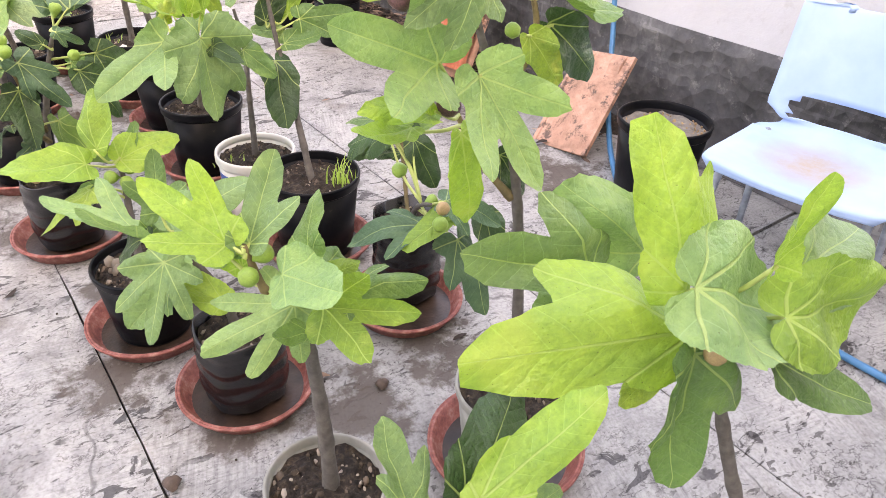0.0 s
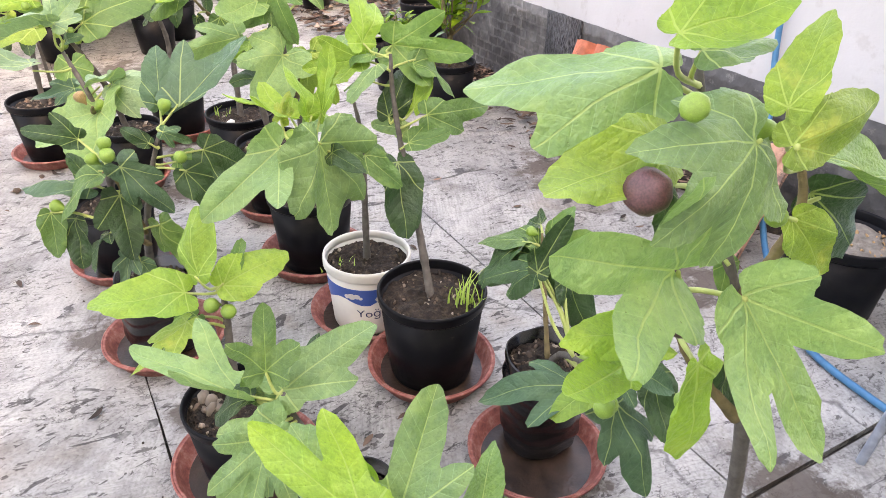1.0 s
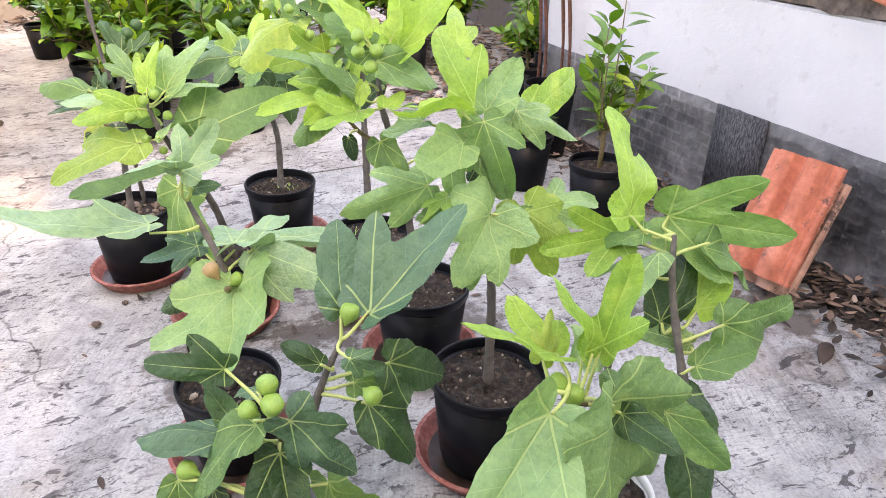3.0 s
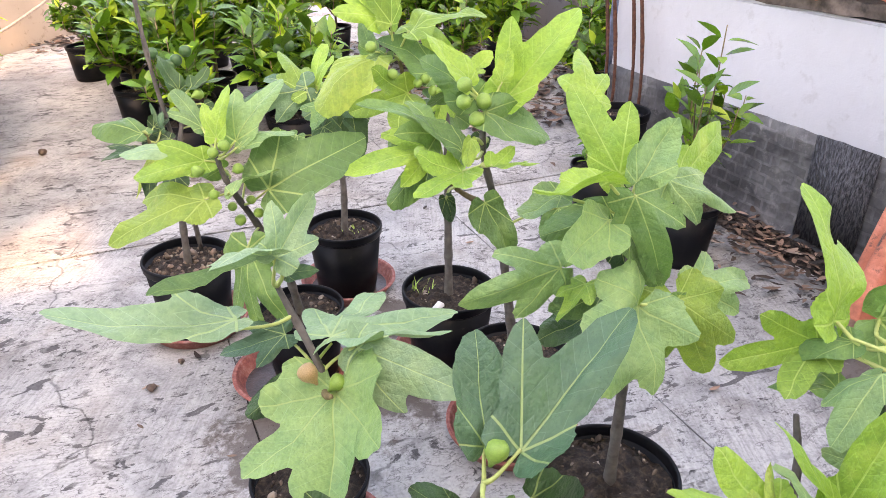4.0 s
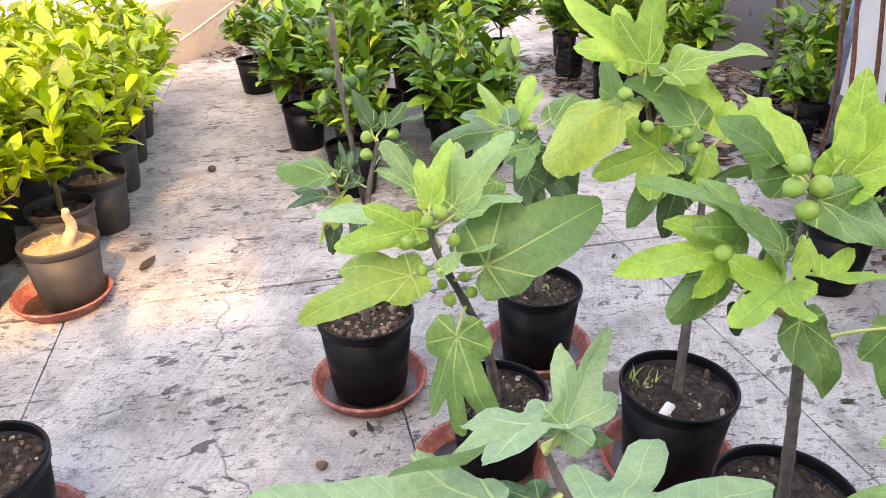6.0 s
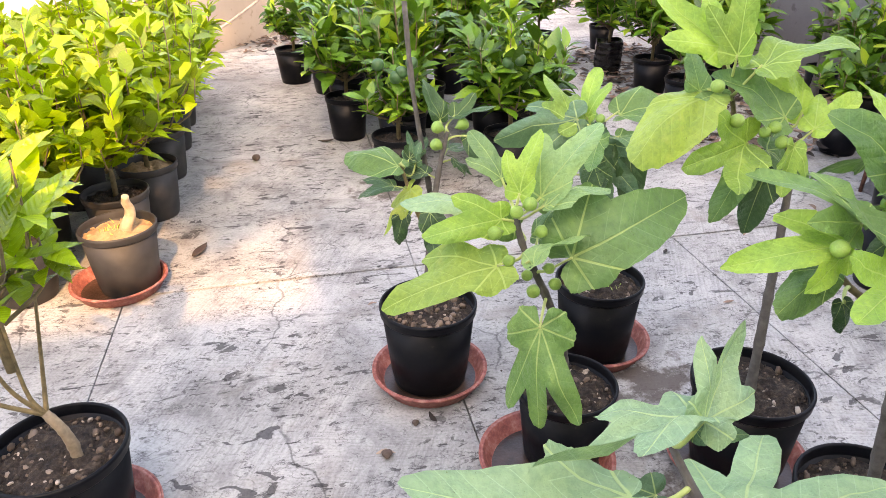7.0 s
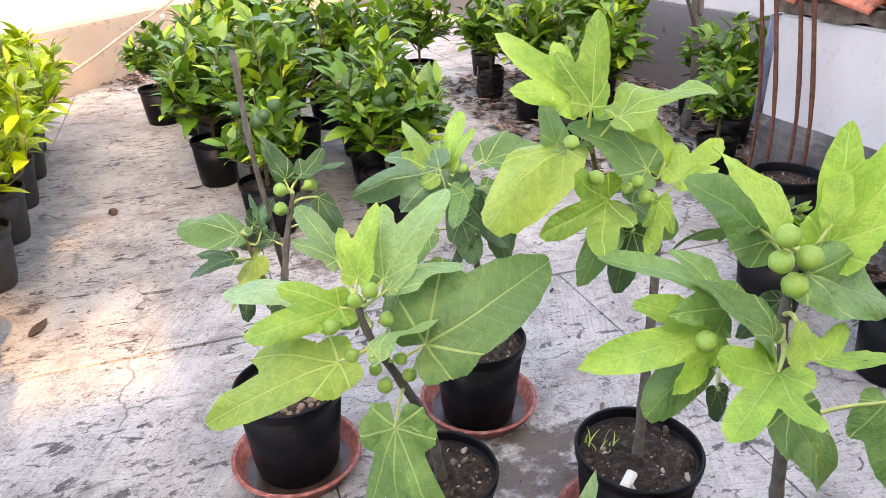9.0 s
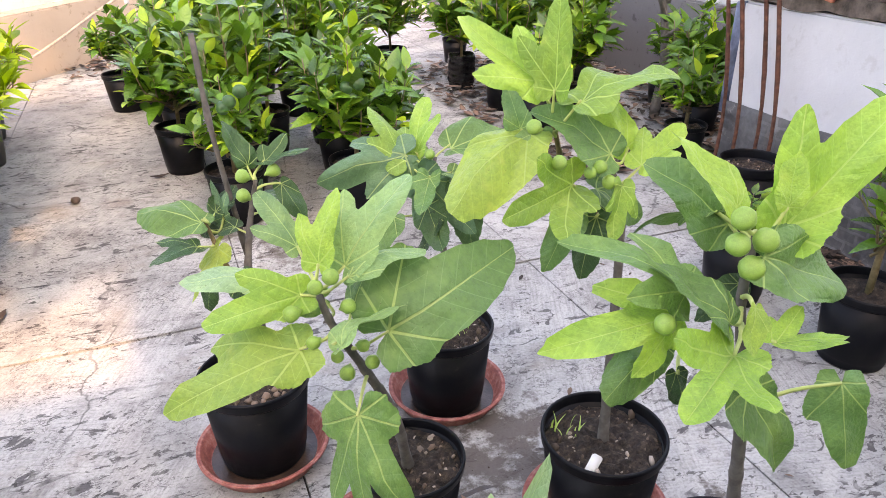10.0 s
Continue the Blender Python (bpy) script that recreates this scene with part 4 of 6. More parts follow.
leaf(Y, (1.11, 0.56, 0.733), (1.324, 0.53, 0.693), 'ovate', 'lime', 0, 2)
leaf(Y, (1.197, 0.6, 0.725), (1.41, 0.61, 0.721), 'ovate', 'pale', 0, 2)
leaf(Y, (1.193, 0.66, 0.683), (1.228, 0.68, 0.723), 'ovate', 'pale', 0, 2)
leaf(Y, (1.115, 0.58, 0.669), (1.276, 0.54, 0.525), 'narrow', 'mid', 0, 2)
leaf(Y, (1.087, 0.66, 0.604), (1.012, 0.66, 0.574), 'ovate', 'yel', 0, 2)
# Z
leaf(Z, (0.769, 0.65, 0.584), (0.877, 0.691, 0.654), 'ovate', 'dark', -2)
leaf(Z, (0.772, 0.638, 0.6), (0.898, 0.594, 0.695), 'narrow', 'lime', 11)
leaf(Z, (0.726, 0.698, 0.553), (0.735, 0.745, 0.638), 'three', 'pale', 26)
leaf(Z, (0.807, 0.614, 0.576), (0.873, 0.608, 0.578), 'ovate', 'pale', 16)
# D
leaf(D, (1.033, 3.48, 0.986), (0.921, 3.55, 1.092), 'three', 'lime', 0, 2)
leaf(D, (1.052, 3.45, 0.975), (1.094, 3.5, 1.113), 'mitten', 'lime', 0, 2, -1)
leaf(D, (1.088, 3.42, 0.961), (1.261, 3.42, 1.054), 'mitten', 'lime', 0, 2, -1)
leaf(D, (1.017, 3.5, 0.895), (0.998, 3.52, 0.971), 'ovate', 'pale', 0, 2)
leaf(D, (1.02, 3.48, 0.904), (0.843, 3.42, 0.831), 'ovate', 'yel', 0, 0)
leaf(D, (1.154, 3.41, 0.858), (1.034, 3.46, 0.952), 'broad', 'mid', 0, 0, -1)
leaf(D, (1.199, 3.42, 0.862), (1.15, 3.46, 0.968), 'ovate', 'lime', 15, 2)
leaf(D, (1.202, 3.38, 0.839), (1.303, 3.4, 0.903), 'three', 'lime', 0, 0)
leaf(D, (1.074, 3.4, 0.814), (0.896, 3.36, 0.791), 'three', 'lime', 0, 2, 1)
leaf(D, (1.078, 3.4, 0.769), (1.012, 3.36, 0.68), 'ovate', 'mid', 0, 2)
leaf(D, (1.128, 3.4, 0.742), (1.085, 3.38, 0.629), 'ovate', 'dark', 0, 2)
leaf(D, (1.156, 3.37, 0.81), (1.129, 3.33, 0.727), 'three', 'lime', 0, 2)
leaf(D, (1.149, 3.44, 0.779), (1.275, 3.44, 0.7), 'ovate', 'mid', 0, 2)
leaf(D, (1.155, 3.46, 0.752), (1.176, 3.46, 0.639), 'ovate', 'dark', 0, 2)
# G
leaf(G, (0.575, 3.4, 0.788), (0.532, 3.46, 0.867), 'mitten', 'pale', 0, 2, -1)
leaf(G, (0.598, 3.36, 0.771), (0.635, 3.38, 0.883), 'mitten', 'lime', 0, 2, -1)
leaf(G, (0.639, 3.36, 0.76), (0.76, 3.4, 0.886), 'mitten', 'pale', 0, 2, -1)
leaf(G, (0.639, 3.34, 0.751), (0.751, 3.36, 0.805), 'narrow', 'pale', -42, 0)
leaf(G, (0.566, 3.36, 0.723), (0.417, 3.34, 0.714), 'mitten', 'lime', 5, 2, 1)
leaf(G, (0.535, 3.42, 0.721), (0.401, 3.44, 0.763), 'narrow', 'silver', 10, 0)
leaf(G, (0.551, 3.33, 0.644), (0.343, 3.31, 0.628), 'mitten', 'yel', 8, 2, 1)
leaf(G, (0.602, 3.3, 0.662), (0.692, 3.32, 0.728), 'ovate', 'pale', -48, 0)
leaf(G, (0.693, 3.32, 0.648), (0.922, 3.3, 0.761), 'broad', 'mid', 0, 2, -1)
leaf(G, (0.622, 3.28, 0.527), (0.585, 3.2, 0.332), 'trident', 'mid', 0, 2)
leaf(G, (0.608, 3.4, 0.685), (0.508, 3.41, 0.704), 'ovate', 'mid', 0, 2)
leaf(G, (0.659, 3.42, 0.645), (0.707, 3.46, 0.704), 'ovate', 'mid', 0, 2)
# E
leaf(E, (1.037, 2.99, 0.938), (0.97, 3.03, 1.035), 'ovate', 'lime', 0, 2)
leaf(E, (1.117, 2.98, 0.904), (1.28, 3.0, 1.033), 'mitten', 'lime', 0, 2, -1)
leaf(E, (1.074, 3.03, 0.895), (0.985, 3.08, 0.978), 'broad', 'mid', 0, 2)
leaf(E, (1.101, 2.97, 0.938), (1.122, 2.99, 1.0), 'ovate', 'lime', 20, 2)
leaf(E, (0.965, 2.97, 0.849), (0.866, 3.0, 0.947), 'three', 'mid', 0, 0)
leaf(E, (0.999, 2.93, 0.82), (0.915, 2.96, 0.906), 'ovate', 'mid', 28, 0)
leaf(E, (0.954, 2.97, 0.817), (0.807, 2.95, 0.833), 'three', 'lime', 0, 2, 1)
leaf(E, (0.955, 2.99, 0.774), (0.86, 2.95, 0.746), 'ovate', 'mid', 0, 2)
leaf(E, (0.987, 2.9, 0.797), (0.861, 2.84, 0.769), 'three', 'lime', 0, 2)
leaf(E, (1.047, 2.92, 0.713), (1.089, 2.86, 0.606), 'broad', 'mid', 0, 2, 1)
leaf(E, (1.049, 2.9, 0.798), (1.138, 2.88, 0.782), 'three', 'lime', 0, 2)
leaf(E, (1.002, 2.9, 0.857), (0.981, 2.88, 0.812), 'ovate', 'yel', 0, 2)
leaf(E, (1.053, 2.95, 0.888), (1.198, 2.93, 0.831), 'ovate', 'mid', 20, 0)
leaf(E, (1.223, 2.92, 0.672), (1.204, 2.86, 0.563), 'broad', 'mid', 0, 2)
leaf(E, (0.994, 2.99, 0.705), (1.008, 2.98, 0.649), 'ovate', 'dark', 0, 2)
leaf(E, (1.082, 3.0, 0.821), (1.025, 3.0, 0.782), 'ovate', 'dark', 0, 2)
# T
leaf(T, (1.054, 1.16, 1.027), (0.906, 1.26, 1.036), 'mitten', 'pale', 0, 2, -1)
leaf(T, (1.005, 1.1, 1.082), (1.106, 1.08, 1.099), 'ovate', 'lime', 10, 0)
leaf(T, (1.096, 1.15, 1.045), (1.198, 1.15, 1.052), 'ovate', 'mid', 0, 0)
leaf(T, (1.056, 1.02, 1.038), (1.088, 1.03, 1.109), 'ovate', 'yel', 0, 2)
leaf(T, (1.05, 1.0, 1.014), (1.132, 0.98, 1.046), 'ovate', 'yel', 0, 2)
leaf(T, (1.06, 1.04, 1.002), (0.949, 0.99, 0.973), 'wide', 'pale', 0, 2)
leaf(T, (1.011, 1.1, 0.98), (0.877, 1.08, 0.982), 'ovate', 'yel', -8, 0)
leaf(T, (1.019, 1.06, 0.871), (0.835, 1.06, 0.953), 'three', 'pale', 0, 2, 1)
leaf(T, (1.041, 1.0, 0.87), (1.096, 0.94, 0.719), 'three', 'pale', 0, 2)
leaf(T, (1.035, 1.03, 0.778), (1.083, 0.99, 0.63), 'narrow', 'lime', 0, 2)
leaf(T, (1.007, 1.05, 0.809), (0.917, 1.05, 0.854), 'ovate', 'lime', 0, 0)
leaf(T, (1.224, 1.08, 0.934), (1.353, 1.06, 0.876), 'ovate', 'mid', 0, 0)
leaf(T, (1.246, 1.08, 0.886), (1.352, 1.04, 0.786), 'ovate', 'dark', 0, 2)
leaf(T, (1.183, 1.06, 0.884), (1.227, 1.02, 0.811), 'ovate', 'yel', 0, 2)
leaf(T, (0.964, 1.05, 0.788), (0.851, 1.02, 0.8), 'narrow', 'lime', 0, 0)
leaf(T, (1.027, 1.1, 0.941), (1.024, 1.08, 0.902), 'ovate', 'dark', 0, 2)
leaf(T, (1.151, 1.1, 0.816), (1.166, 1.08, 0.755), 'ovate', 'mid', 0, 2)
leaf(T, (1.159, 1.08, 0.691), (1.212, 1.06, 0.612), 'ovate', 'dark', 0, 2)
# V
leaf(V, (0.703, 1.9, 0.475), (0.716, 1.95, 0.593), 'ovate', 'lime', 0, 2)
leaf(V, (0.678, 1.9, 0.444), (0.519, 1.88, 0.486), 'ovate', 'lime', 0, 0)
leaf(V, (0.752, 1.9, 0.443), (0.898, 1.92, 0.475), 'ovate', 'lime', 20, 0)
leaf(V, (0.669, 1.88, 0.392), (0.547, 1.84, 0.369), 'three', 'yel', 0, 2)
leaf(V, (0.777, 1.93, 0.439), (0.821, 1.98, 0.476), 'ovate', 'mid', 0, 2)
leaf(V, (0.696, 1.92, 0.37), (0.63, 1.92, 0.308), 'ovate', 'mid', 0, 0)
# S
leaf(S, (1.252, 1.407, 0.351), (1.113, 1.497, 0.36), 'three', 'blue', 2)
leaf(S, (1.302, 1.53, 0.504), (1.337, 1.477, 0.391), 'ovate', 'dark', -3)
leaf(S, (1.264, 1.562, 0.523), (1.176, 1.63, 0.489), 'narrow', 'dark', -22)
leaf(S, (1.254, 1.556, 0.522), (1.197, 1.579, 0.476), 'ovate', 'dark', 6)
leaf(S, (1.322, 1.37, 0.308), (1.341, 1.243, 0.183), 'three', 'blue', -25)
leaf(S, (1.247, 1.546, 0.524), (1.304, 1.546, 0.63), 'narrow', 'dark', 12)
leaf(S, (1.338, 1.376, 0.393), (1.183, 1.384, 0.333), 'narrow', 'lime', 14)
leaf(S, (1.39, 1.365, 0.359), (1.374, 1.268, 0.266), 'ovate', 'dark', 12)
# M
leaf(M, (1.019, 2.02, 0.642), (1.02, 1.975, 0.447), 'wide', 'pale', 0, 2)
leaf(M, (0.935, 2.04, 0.644), (0.748, 1.98, 0.538), 'mitten', 'pale', 0, 2, -1)
leaf(M, (0.984, 2.11, 0.679), (0.856, 2.159, 0.711), 'three', 'lime', 30)
leaf(M, (0.963, 2.111, 0.676), (0.996, 2.139, 0.729), 'three', 'yel', 3)
leaf(M, (1.048, 2.093, 0.682), (1.103, 2.098, 0.813), 'mitten', 'lime', -15)
leaf(M, (1.023, 2.08, 0.685), (1.016, 2.115, 0.789), 'ovate', 'lime', 30)
leaf(M, (1.058, 2.059, 0.623), (1.17, 2.027, 0.633), 'three', 'mid', 1)
leaf(M, (1.118, 2.02, 0.596), (1.158, 1.93, 0.554), 'ovate', 'mid', 11)
# N
leaf(N, (1.309, 2.267, 0.757), (1.475, 2.163, 0.739), 'three', 'mid', 30)
leaf(N, (1.235, 2.276, 0.767), (1.261, 2.313, 0.929), 'mitten', 'lime', 26)
leaf(N, (1.23, 2.29, 0.727), (1.105, 2.342, 0.698), 'three', 'lime', -18)
leaf(N, (1.323, 2.18, 0.618), (1.407, 2.266, 0.729), 'ovate', 'lime', -19)
leaf(N, (1.291, 2.15, 0.579), (1.227, 2.233, 0.579), 'narrow', 'pale', -22)
leaf(N, (1.331, 2.126, 0.619), (1.489, 2.077, 0.63), 'mitten', 'mid', 26)
leaf(N, (1.274, 2.116, 0.559), (1.375, 2.099, 0.567), 'ovate', 'mid', -1)
leaf(N, (1.233, 2.1, 0.524), (1.213, 1.997, 0.377), 'ovate', 'dark', -23)
leaf(N, (1.256, 2.187, 0.606), (1.319, 2.204, 0.719), 'ovate', 'dark', 28)
# X
leaf(X, (0.794, 2.33, 0.667), (0.993, 2.4, 0.738), 'mitten', 'blue', 0, 2, -1)
leaf(X, (0.759, 2.36, 0.66), (0.783, 2.43, 0.778), 'ovate', 'blue', 0, 2)
leaf(X, (0.64, 2.24, 0.58), (0.715, 2.19, 0.468), 'three', 'blue', 0, 2)
leaf(X, (0.575, 2.34, 0.62), (0.474, 2.34, 0.659), 'mitten', 'dark', 0, 2, 1)
leaf(X, (0.596, 2.28, 0.564), (0.484, 2.25, 0.515), 'ovate', 'mid', 18, 2)
leaf(X, (0.626, 2.27, 0.502), (0.621, 2.21, 0.369), 'broad', 'dark', 0, 2)
leaf(X, (0.779, 2.29, 0.521), (0.856, 2.24, 0.404), 'ovate', 'dark', 0, 2)
leaf(X, (0.838, 2.36, 0.536), (0.975, 2.35, 0.463), 'broad', 'dark', 0, 2)
leaf(X, (0.744, 2.28, 0.627), (0.798, 2.26, 0.599), 'three', 'blue', 0, 2)
leaf(X, (0.484, 2.3, 0.479), (0.473, 2.26, 0.388), 'ovate', 'mid', 0, 2)
leaf(X, (0.53, 2.28, 0.463), (0.511, 2.24, 0.359), 'ovate', 'dark', 0, 2)
leaf(X, (0.619, 2.23, 0.374), (0.574, 2.17, 0.318), 'three', 'blue', 0, 2)
leaf(X, (0.694, 2.27, 0.407), (0.756, 2.22, 0.269), 'broad', 'mid', 0, 2)
leaf(X, (0.716, 2.34, 0.584), (0.666, 2.36, 0.62), 'ovate', 'dark', 0, 2)
leaf(X, (0.577, 2.32, 0.528), (0.547, 2.35, 0.588), 'ovate', 'dark', 0, 2)
leaf(X, (0.634, 2.22, 0.35), (0.664, 2.19, 0.292), 'ovate', 'blue', 0, 2)
# U
leaf(U, (0.702, 1.621, 0.403), (0.549, 1.722, 0.45), 'three', 'pale', 30)
leaf(U, (0.719, 1.612, 0.406), (0.806, 1.592, 0.467), 'ovate', 'pale', 15)
leaf(U, (0.741, 1.583, 0.462), (0.758, 1.604, 0.591), 'three', 'pale', 10)
leaf(U, (0.761, 1.571, 0.426), (0.921, 1.575, 0.509), 'mitten', 'pale', 6)
leaf(U, (0.743, 1.533, 0.379), (0.621, 1.568, 0.235), 'three', 'pale', 14)
leaf(U, (0.796, 1.459, 0.292), (0.71, 1.524, 0.36), 'ovate', 'lime', -26)
# Q
leaf(Q, (0.778, 0.973, 0.616), (0.873, 0.881, 0.636), 'three', 'lime', 26)
leaf(Q, (0.758, 1.016, 0.601), (0.629, 1.033, 0.571), 'five', 'pale', -15)
leaf(Q, (0.782, 1.018, 0.664), (0.805, 1.062, 0.739), 'ovate', 'mid', -29)
leaf(Q, (0.729, 1.075, 0.678), (0.807, 1.141, 0.748), 'mitten', 'pale', -1)
leaf(Q, (0.703, 1.087, 0.681), (0.644, 1.201, 0.728), 'three', 'lime', -7)
leaf(Q, (0.726, 1.1, 0.628), (0.715, 1.165, 0.708), 'ovate', 'lime', -20)
leaf(Q, (0.76, 0.976, 0.579), (0.701, 0.968, 0.596), 'ovate', 'mid', 4)
leaf(Q, (0.781, 1.026, 0.618), (0.834, 0.992, 0.651), 'ovate', 'lime', 16)
leaf(Q, (0.805, 0.962, 0.631), (0.876, 0.905, 0.677), 'three', 'mid', -18)
leaf(Q, (0.708, 1.11, 0.648), (0.676, 1.207, 0.707), 'ovate', 'pale', 4)
# J
leaf(J, (0.71, 1.497, 0.405), (0.635, 1.422, 0.29), 'five', 'pale', -26)
# R
leaf(R, (0.521, 2.72, 0.675), (0.278, 2.72, 0.702), 'narrow', 'silver', 0, 1, 1)
leaf(R, (0.585, 2.72, 0.785), (0.416, 2.72, 0.785), 'three', 'silver', 22, 1, -1)
leaf(R, (0.593, 2.72, 0.783), (0.675, 2.78, 0.851), 'three', 'silver', 5, 2)
leaf(R, (0.664, 2.71, 0.616), (0.901, 2.76, 0.615), 'five', 'silver', -20, 1)
leaf(R, (0.688, 2.66, 0.635), (0.765, 2.5, 0.658), 'mitten', 'silver', 0, 2, 1)
leaf(R, (0.649, 2.64, 0.569), (0.588, 2.48, 0.481), 'wide', 'pale', 0, 2)
leaf(R, (0.606, 2.8, 0.593), (0.501, 2.8, 0.586), 'three', 'blue', 0, 0)
leaf(R, (0.602, 2.74, 0.54), (0.524, 2.7, 0.529), 'ovate', 'dark', 0, 2)
leaf(R, (0.611, 2.76, 0.732), (0.637, 2.72, 0.752), 'ovate', 'blue', 0, 2)
# K
leaf(K, (1.111, 2.6, 0.878), (1.075, 2.7, 1.001), 'mitten', 'lime', 0, 2, 1)
leaf(K, (1.156, 2.76, 0.949), (1.183, 2.84, 1.034), 'three', 'lime', 0, 2)
leaf(K, (1.191, 2.58, 0.865), (1.306, 2.52, 0.827), 'three', 'pale', 0, 0, 1)
leaf(K, (1.119, 2.57, 0.874), (1.196, 2.6, 0.952), 'ovate', 'pale', 0, 2)
leaf(K, (1.064, 2.56, 0.883), (0.917, 2.52, 0.882), 'ovate', 'lime', 38, 0)
leaf(K, (1.006, 2.6, 0.859), (0.921, 2.58, 0.838), 'ovate', 'pale', 10, 0)
leaf(K, (1.065, 2.56, 0.824), (0.938, 2.5, 0.801), 'ovate', 'pale', 0, 2)
leaf(K, (1.105, 2.55, 0.863), (1.111, 2.46, 0.764), 'three', 'mid', 0, 2, 1)
leaf(K, (1.095, 2.55, 0.807), (1.136, 2.5, 0.728), 'ovate', 'mid', 0, 2)
leaf(K, (1.017, 2.6, 0.733), (0.857, 2.58, 0.718), 'three', 'pale', 0, 2, 1)
leaf(K, (1.039, 2.56, 0.719), (0.964, 2.52, 0.704), 'three', 'lime', 0, 2)
leaf(K, (1.103, 2.5, 0.699), (0.993, 2.42, 0.615), 'wide', 'pale', 0, 2)
leaf(K, (1.177, 2.5, 0.69), (1.197, 2.42, 0.583), 'wide', 'yel', 0, 2)
leaf(K, (1.253, 2.54, 0.669), (1.391, 2.52, 0.692), 'three', 'pale', 10, 0, -1)
leaf(K, (1.171, 2.5, 0.685), (1.239, 2.46, 0.641), 'ovate', 'mid', 20, 2)
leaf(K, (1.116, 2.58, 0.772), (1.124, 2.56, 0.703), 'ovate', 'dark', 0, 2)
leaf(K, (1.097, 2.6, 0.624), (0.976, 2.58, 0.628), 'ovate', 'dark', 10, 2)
leaf(K, (1.137, 2.64, 0.794), (1.025, 2.66, 0.762), 'ovate', 'mid', 0, 2)
leaf(K, (1.224, 2.62, 0.83), (1.404, 2.68, 0.895), 'narrow', 'lime', 40, 0)
leaf(K, (1.093, 2.54, 0.588), (1.054, 2.5, 0.543), 'ovate', 'mid', 0, 2)
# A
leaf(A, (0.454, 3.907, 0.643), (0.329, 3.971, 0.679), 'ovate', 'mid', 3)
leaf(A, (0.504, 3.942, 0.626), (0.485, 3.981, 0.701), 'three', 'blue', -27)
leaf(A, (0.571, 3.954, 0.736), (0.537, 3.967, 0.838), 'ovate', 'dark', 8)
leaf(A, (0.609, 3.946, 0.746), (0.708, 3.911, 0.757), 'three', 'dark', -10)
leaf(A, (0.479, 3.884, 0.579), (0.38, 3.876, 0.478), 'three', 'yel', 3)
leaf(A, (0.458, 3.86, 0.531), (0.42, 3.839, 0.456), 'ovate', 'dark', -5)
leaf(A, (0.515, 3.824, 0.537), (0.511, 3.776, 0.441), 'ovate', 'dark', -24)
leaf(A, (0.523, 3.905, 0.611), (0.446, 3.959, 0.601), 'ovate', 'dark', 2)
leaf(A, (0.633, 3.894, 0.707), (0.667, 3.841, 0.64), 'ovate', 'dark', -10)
# B
leaf(B, (0.952, 3.97, 0.69), (0.909, 4.081, 0.82), 'three', 'lime', 16)
leaf(B, (0.99, 3.992, 0.7), (1.045, 4.084, 0.819), 'mitten', 'lime', -26)
leaf(B, (0.954, 3.974, 0.703), (0.742, 4.0, 0.678), 'three', 'blue', -9)
leaf(B, (0.987, 3.944, 0.649), (1.089, 3.843, 0.526), 'three', 'blue', 29)
leaf(B, (1.064, 3.946, 0.726), (1.253, 3.914, 0.766), 'ovate', 'mid', -4)
leaf(B, (0.98, 3.89, 0.595), (0.988, 3.799, 0.508), 'ovate', 'dark', 5)
leaf(B, (1.073, 3.896, 0.653), (1.064, 3.786, 0.53), 'ovate', 'dark', -17)
leaf(B, (0.996, 3.855, 0.576), (0.957, 3.853, 0.489), 'ovate', 'dark', 25)
leaf(B, (0.896, 3.902, 0.574), (0.818, 3.848, 0.506), 'ovate', 'mid', -4)
# S
leaf(S, (1.395, 1.724, 0.453), (1.288, 1.761, 0.495), 'ovate', 'mid', 15)
leaf(S, (1.403, 1.718, 0.418), (1.293, 1.732, 0.429), 'ovate', 'dark', 15)
leaf(S, (1.43, 1.731, 0.456), (1.462, 1.709, 0.526), 'ovate', 'mid', 11)
leaf(S, (1.433, 1.714, 0.427), (1.502, 1.687, 0.464), 'ovate', 'mid', 13)
# S
leaf(S, (1.371, 1.704, 0.433), (1.247, 1.744, 0.401), 'narrow', 'dark', 3)
leaf(S, (1.371, 1.673, 0.39), (1.318, 1.743, 0.372), 'narrow', 'dark', -11)
leaf(S, (1.4, 1.683, 0.442), (1.403, 1.651, 0.33), 'ovate', 'dark', -15)
leaf(S, (1.395, 1.741, 0.424), (1.348, 1.79, 0.442), 'narrow', 'mid', 23)

# small leaves low inside the crowns, mostly dark: shade put into their colour
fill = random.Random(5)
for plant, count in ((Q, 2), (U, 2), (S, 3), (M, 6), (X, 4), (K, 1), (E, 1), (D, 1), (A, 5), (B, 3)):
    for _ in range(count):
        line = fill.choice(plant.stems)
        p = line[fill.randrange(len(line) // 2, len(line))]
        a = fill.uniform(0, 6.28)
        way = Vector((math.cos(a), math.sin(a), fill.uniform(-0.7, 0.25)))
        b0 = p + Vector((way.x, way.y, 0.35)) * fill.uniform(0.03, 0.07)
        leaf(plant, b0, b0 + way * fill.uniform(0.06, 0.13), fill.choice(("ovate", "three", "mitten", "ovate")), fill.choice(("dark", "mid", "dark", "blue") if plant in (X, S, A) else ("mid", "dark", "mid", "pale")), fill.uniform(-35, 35))

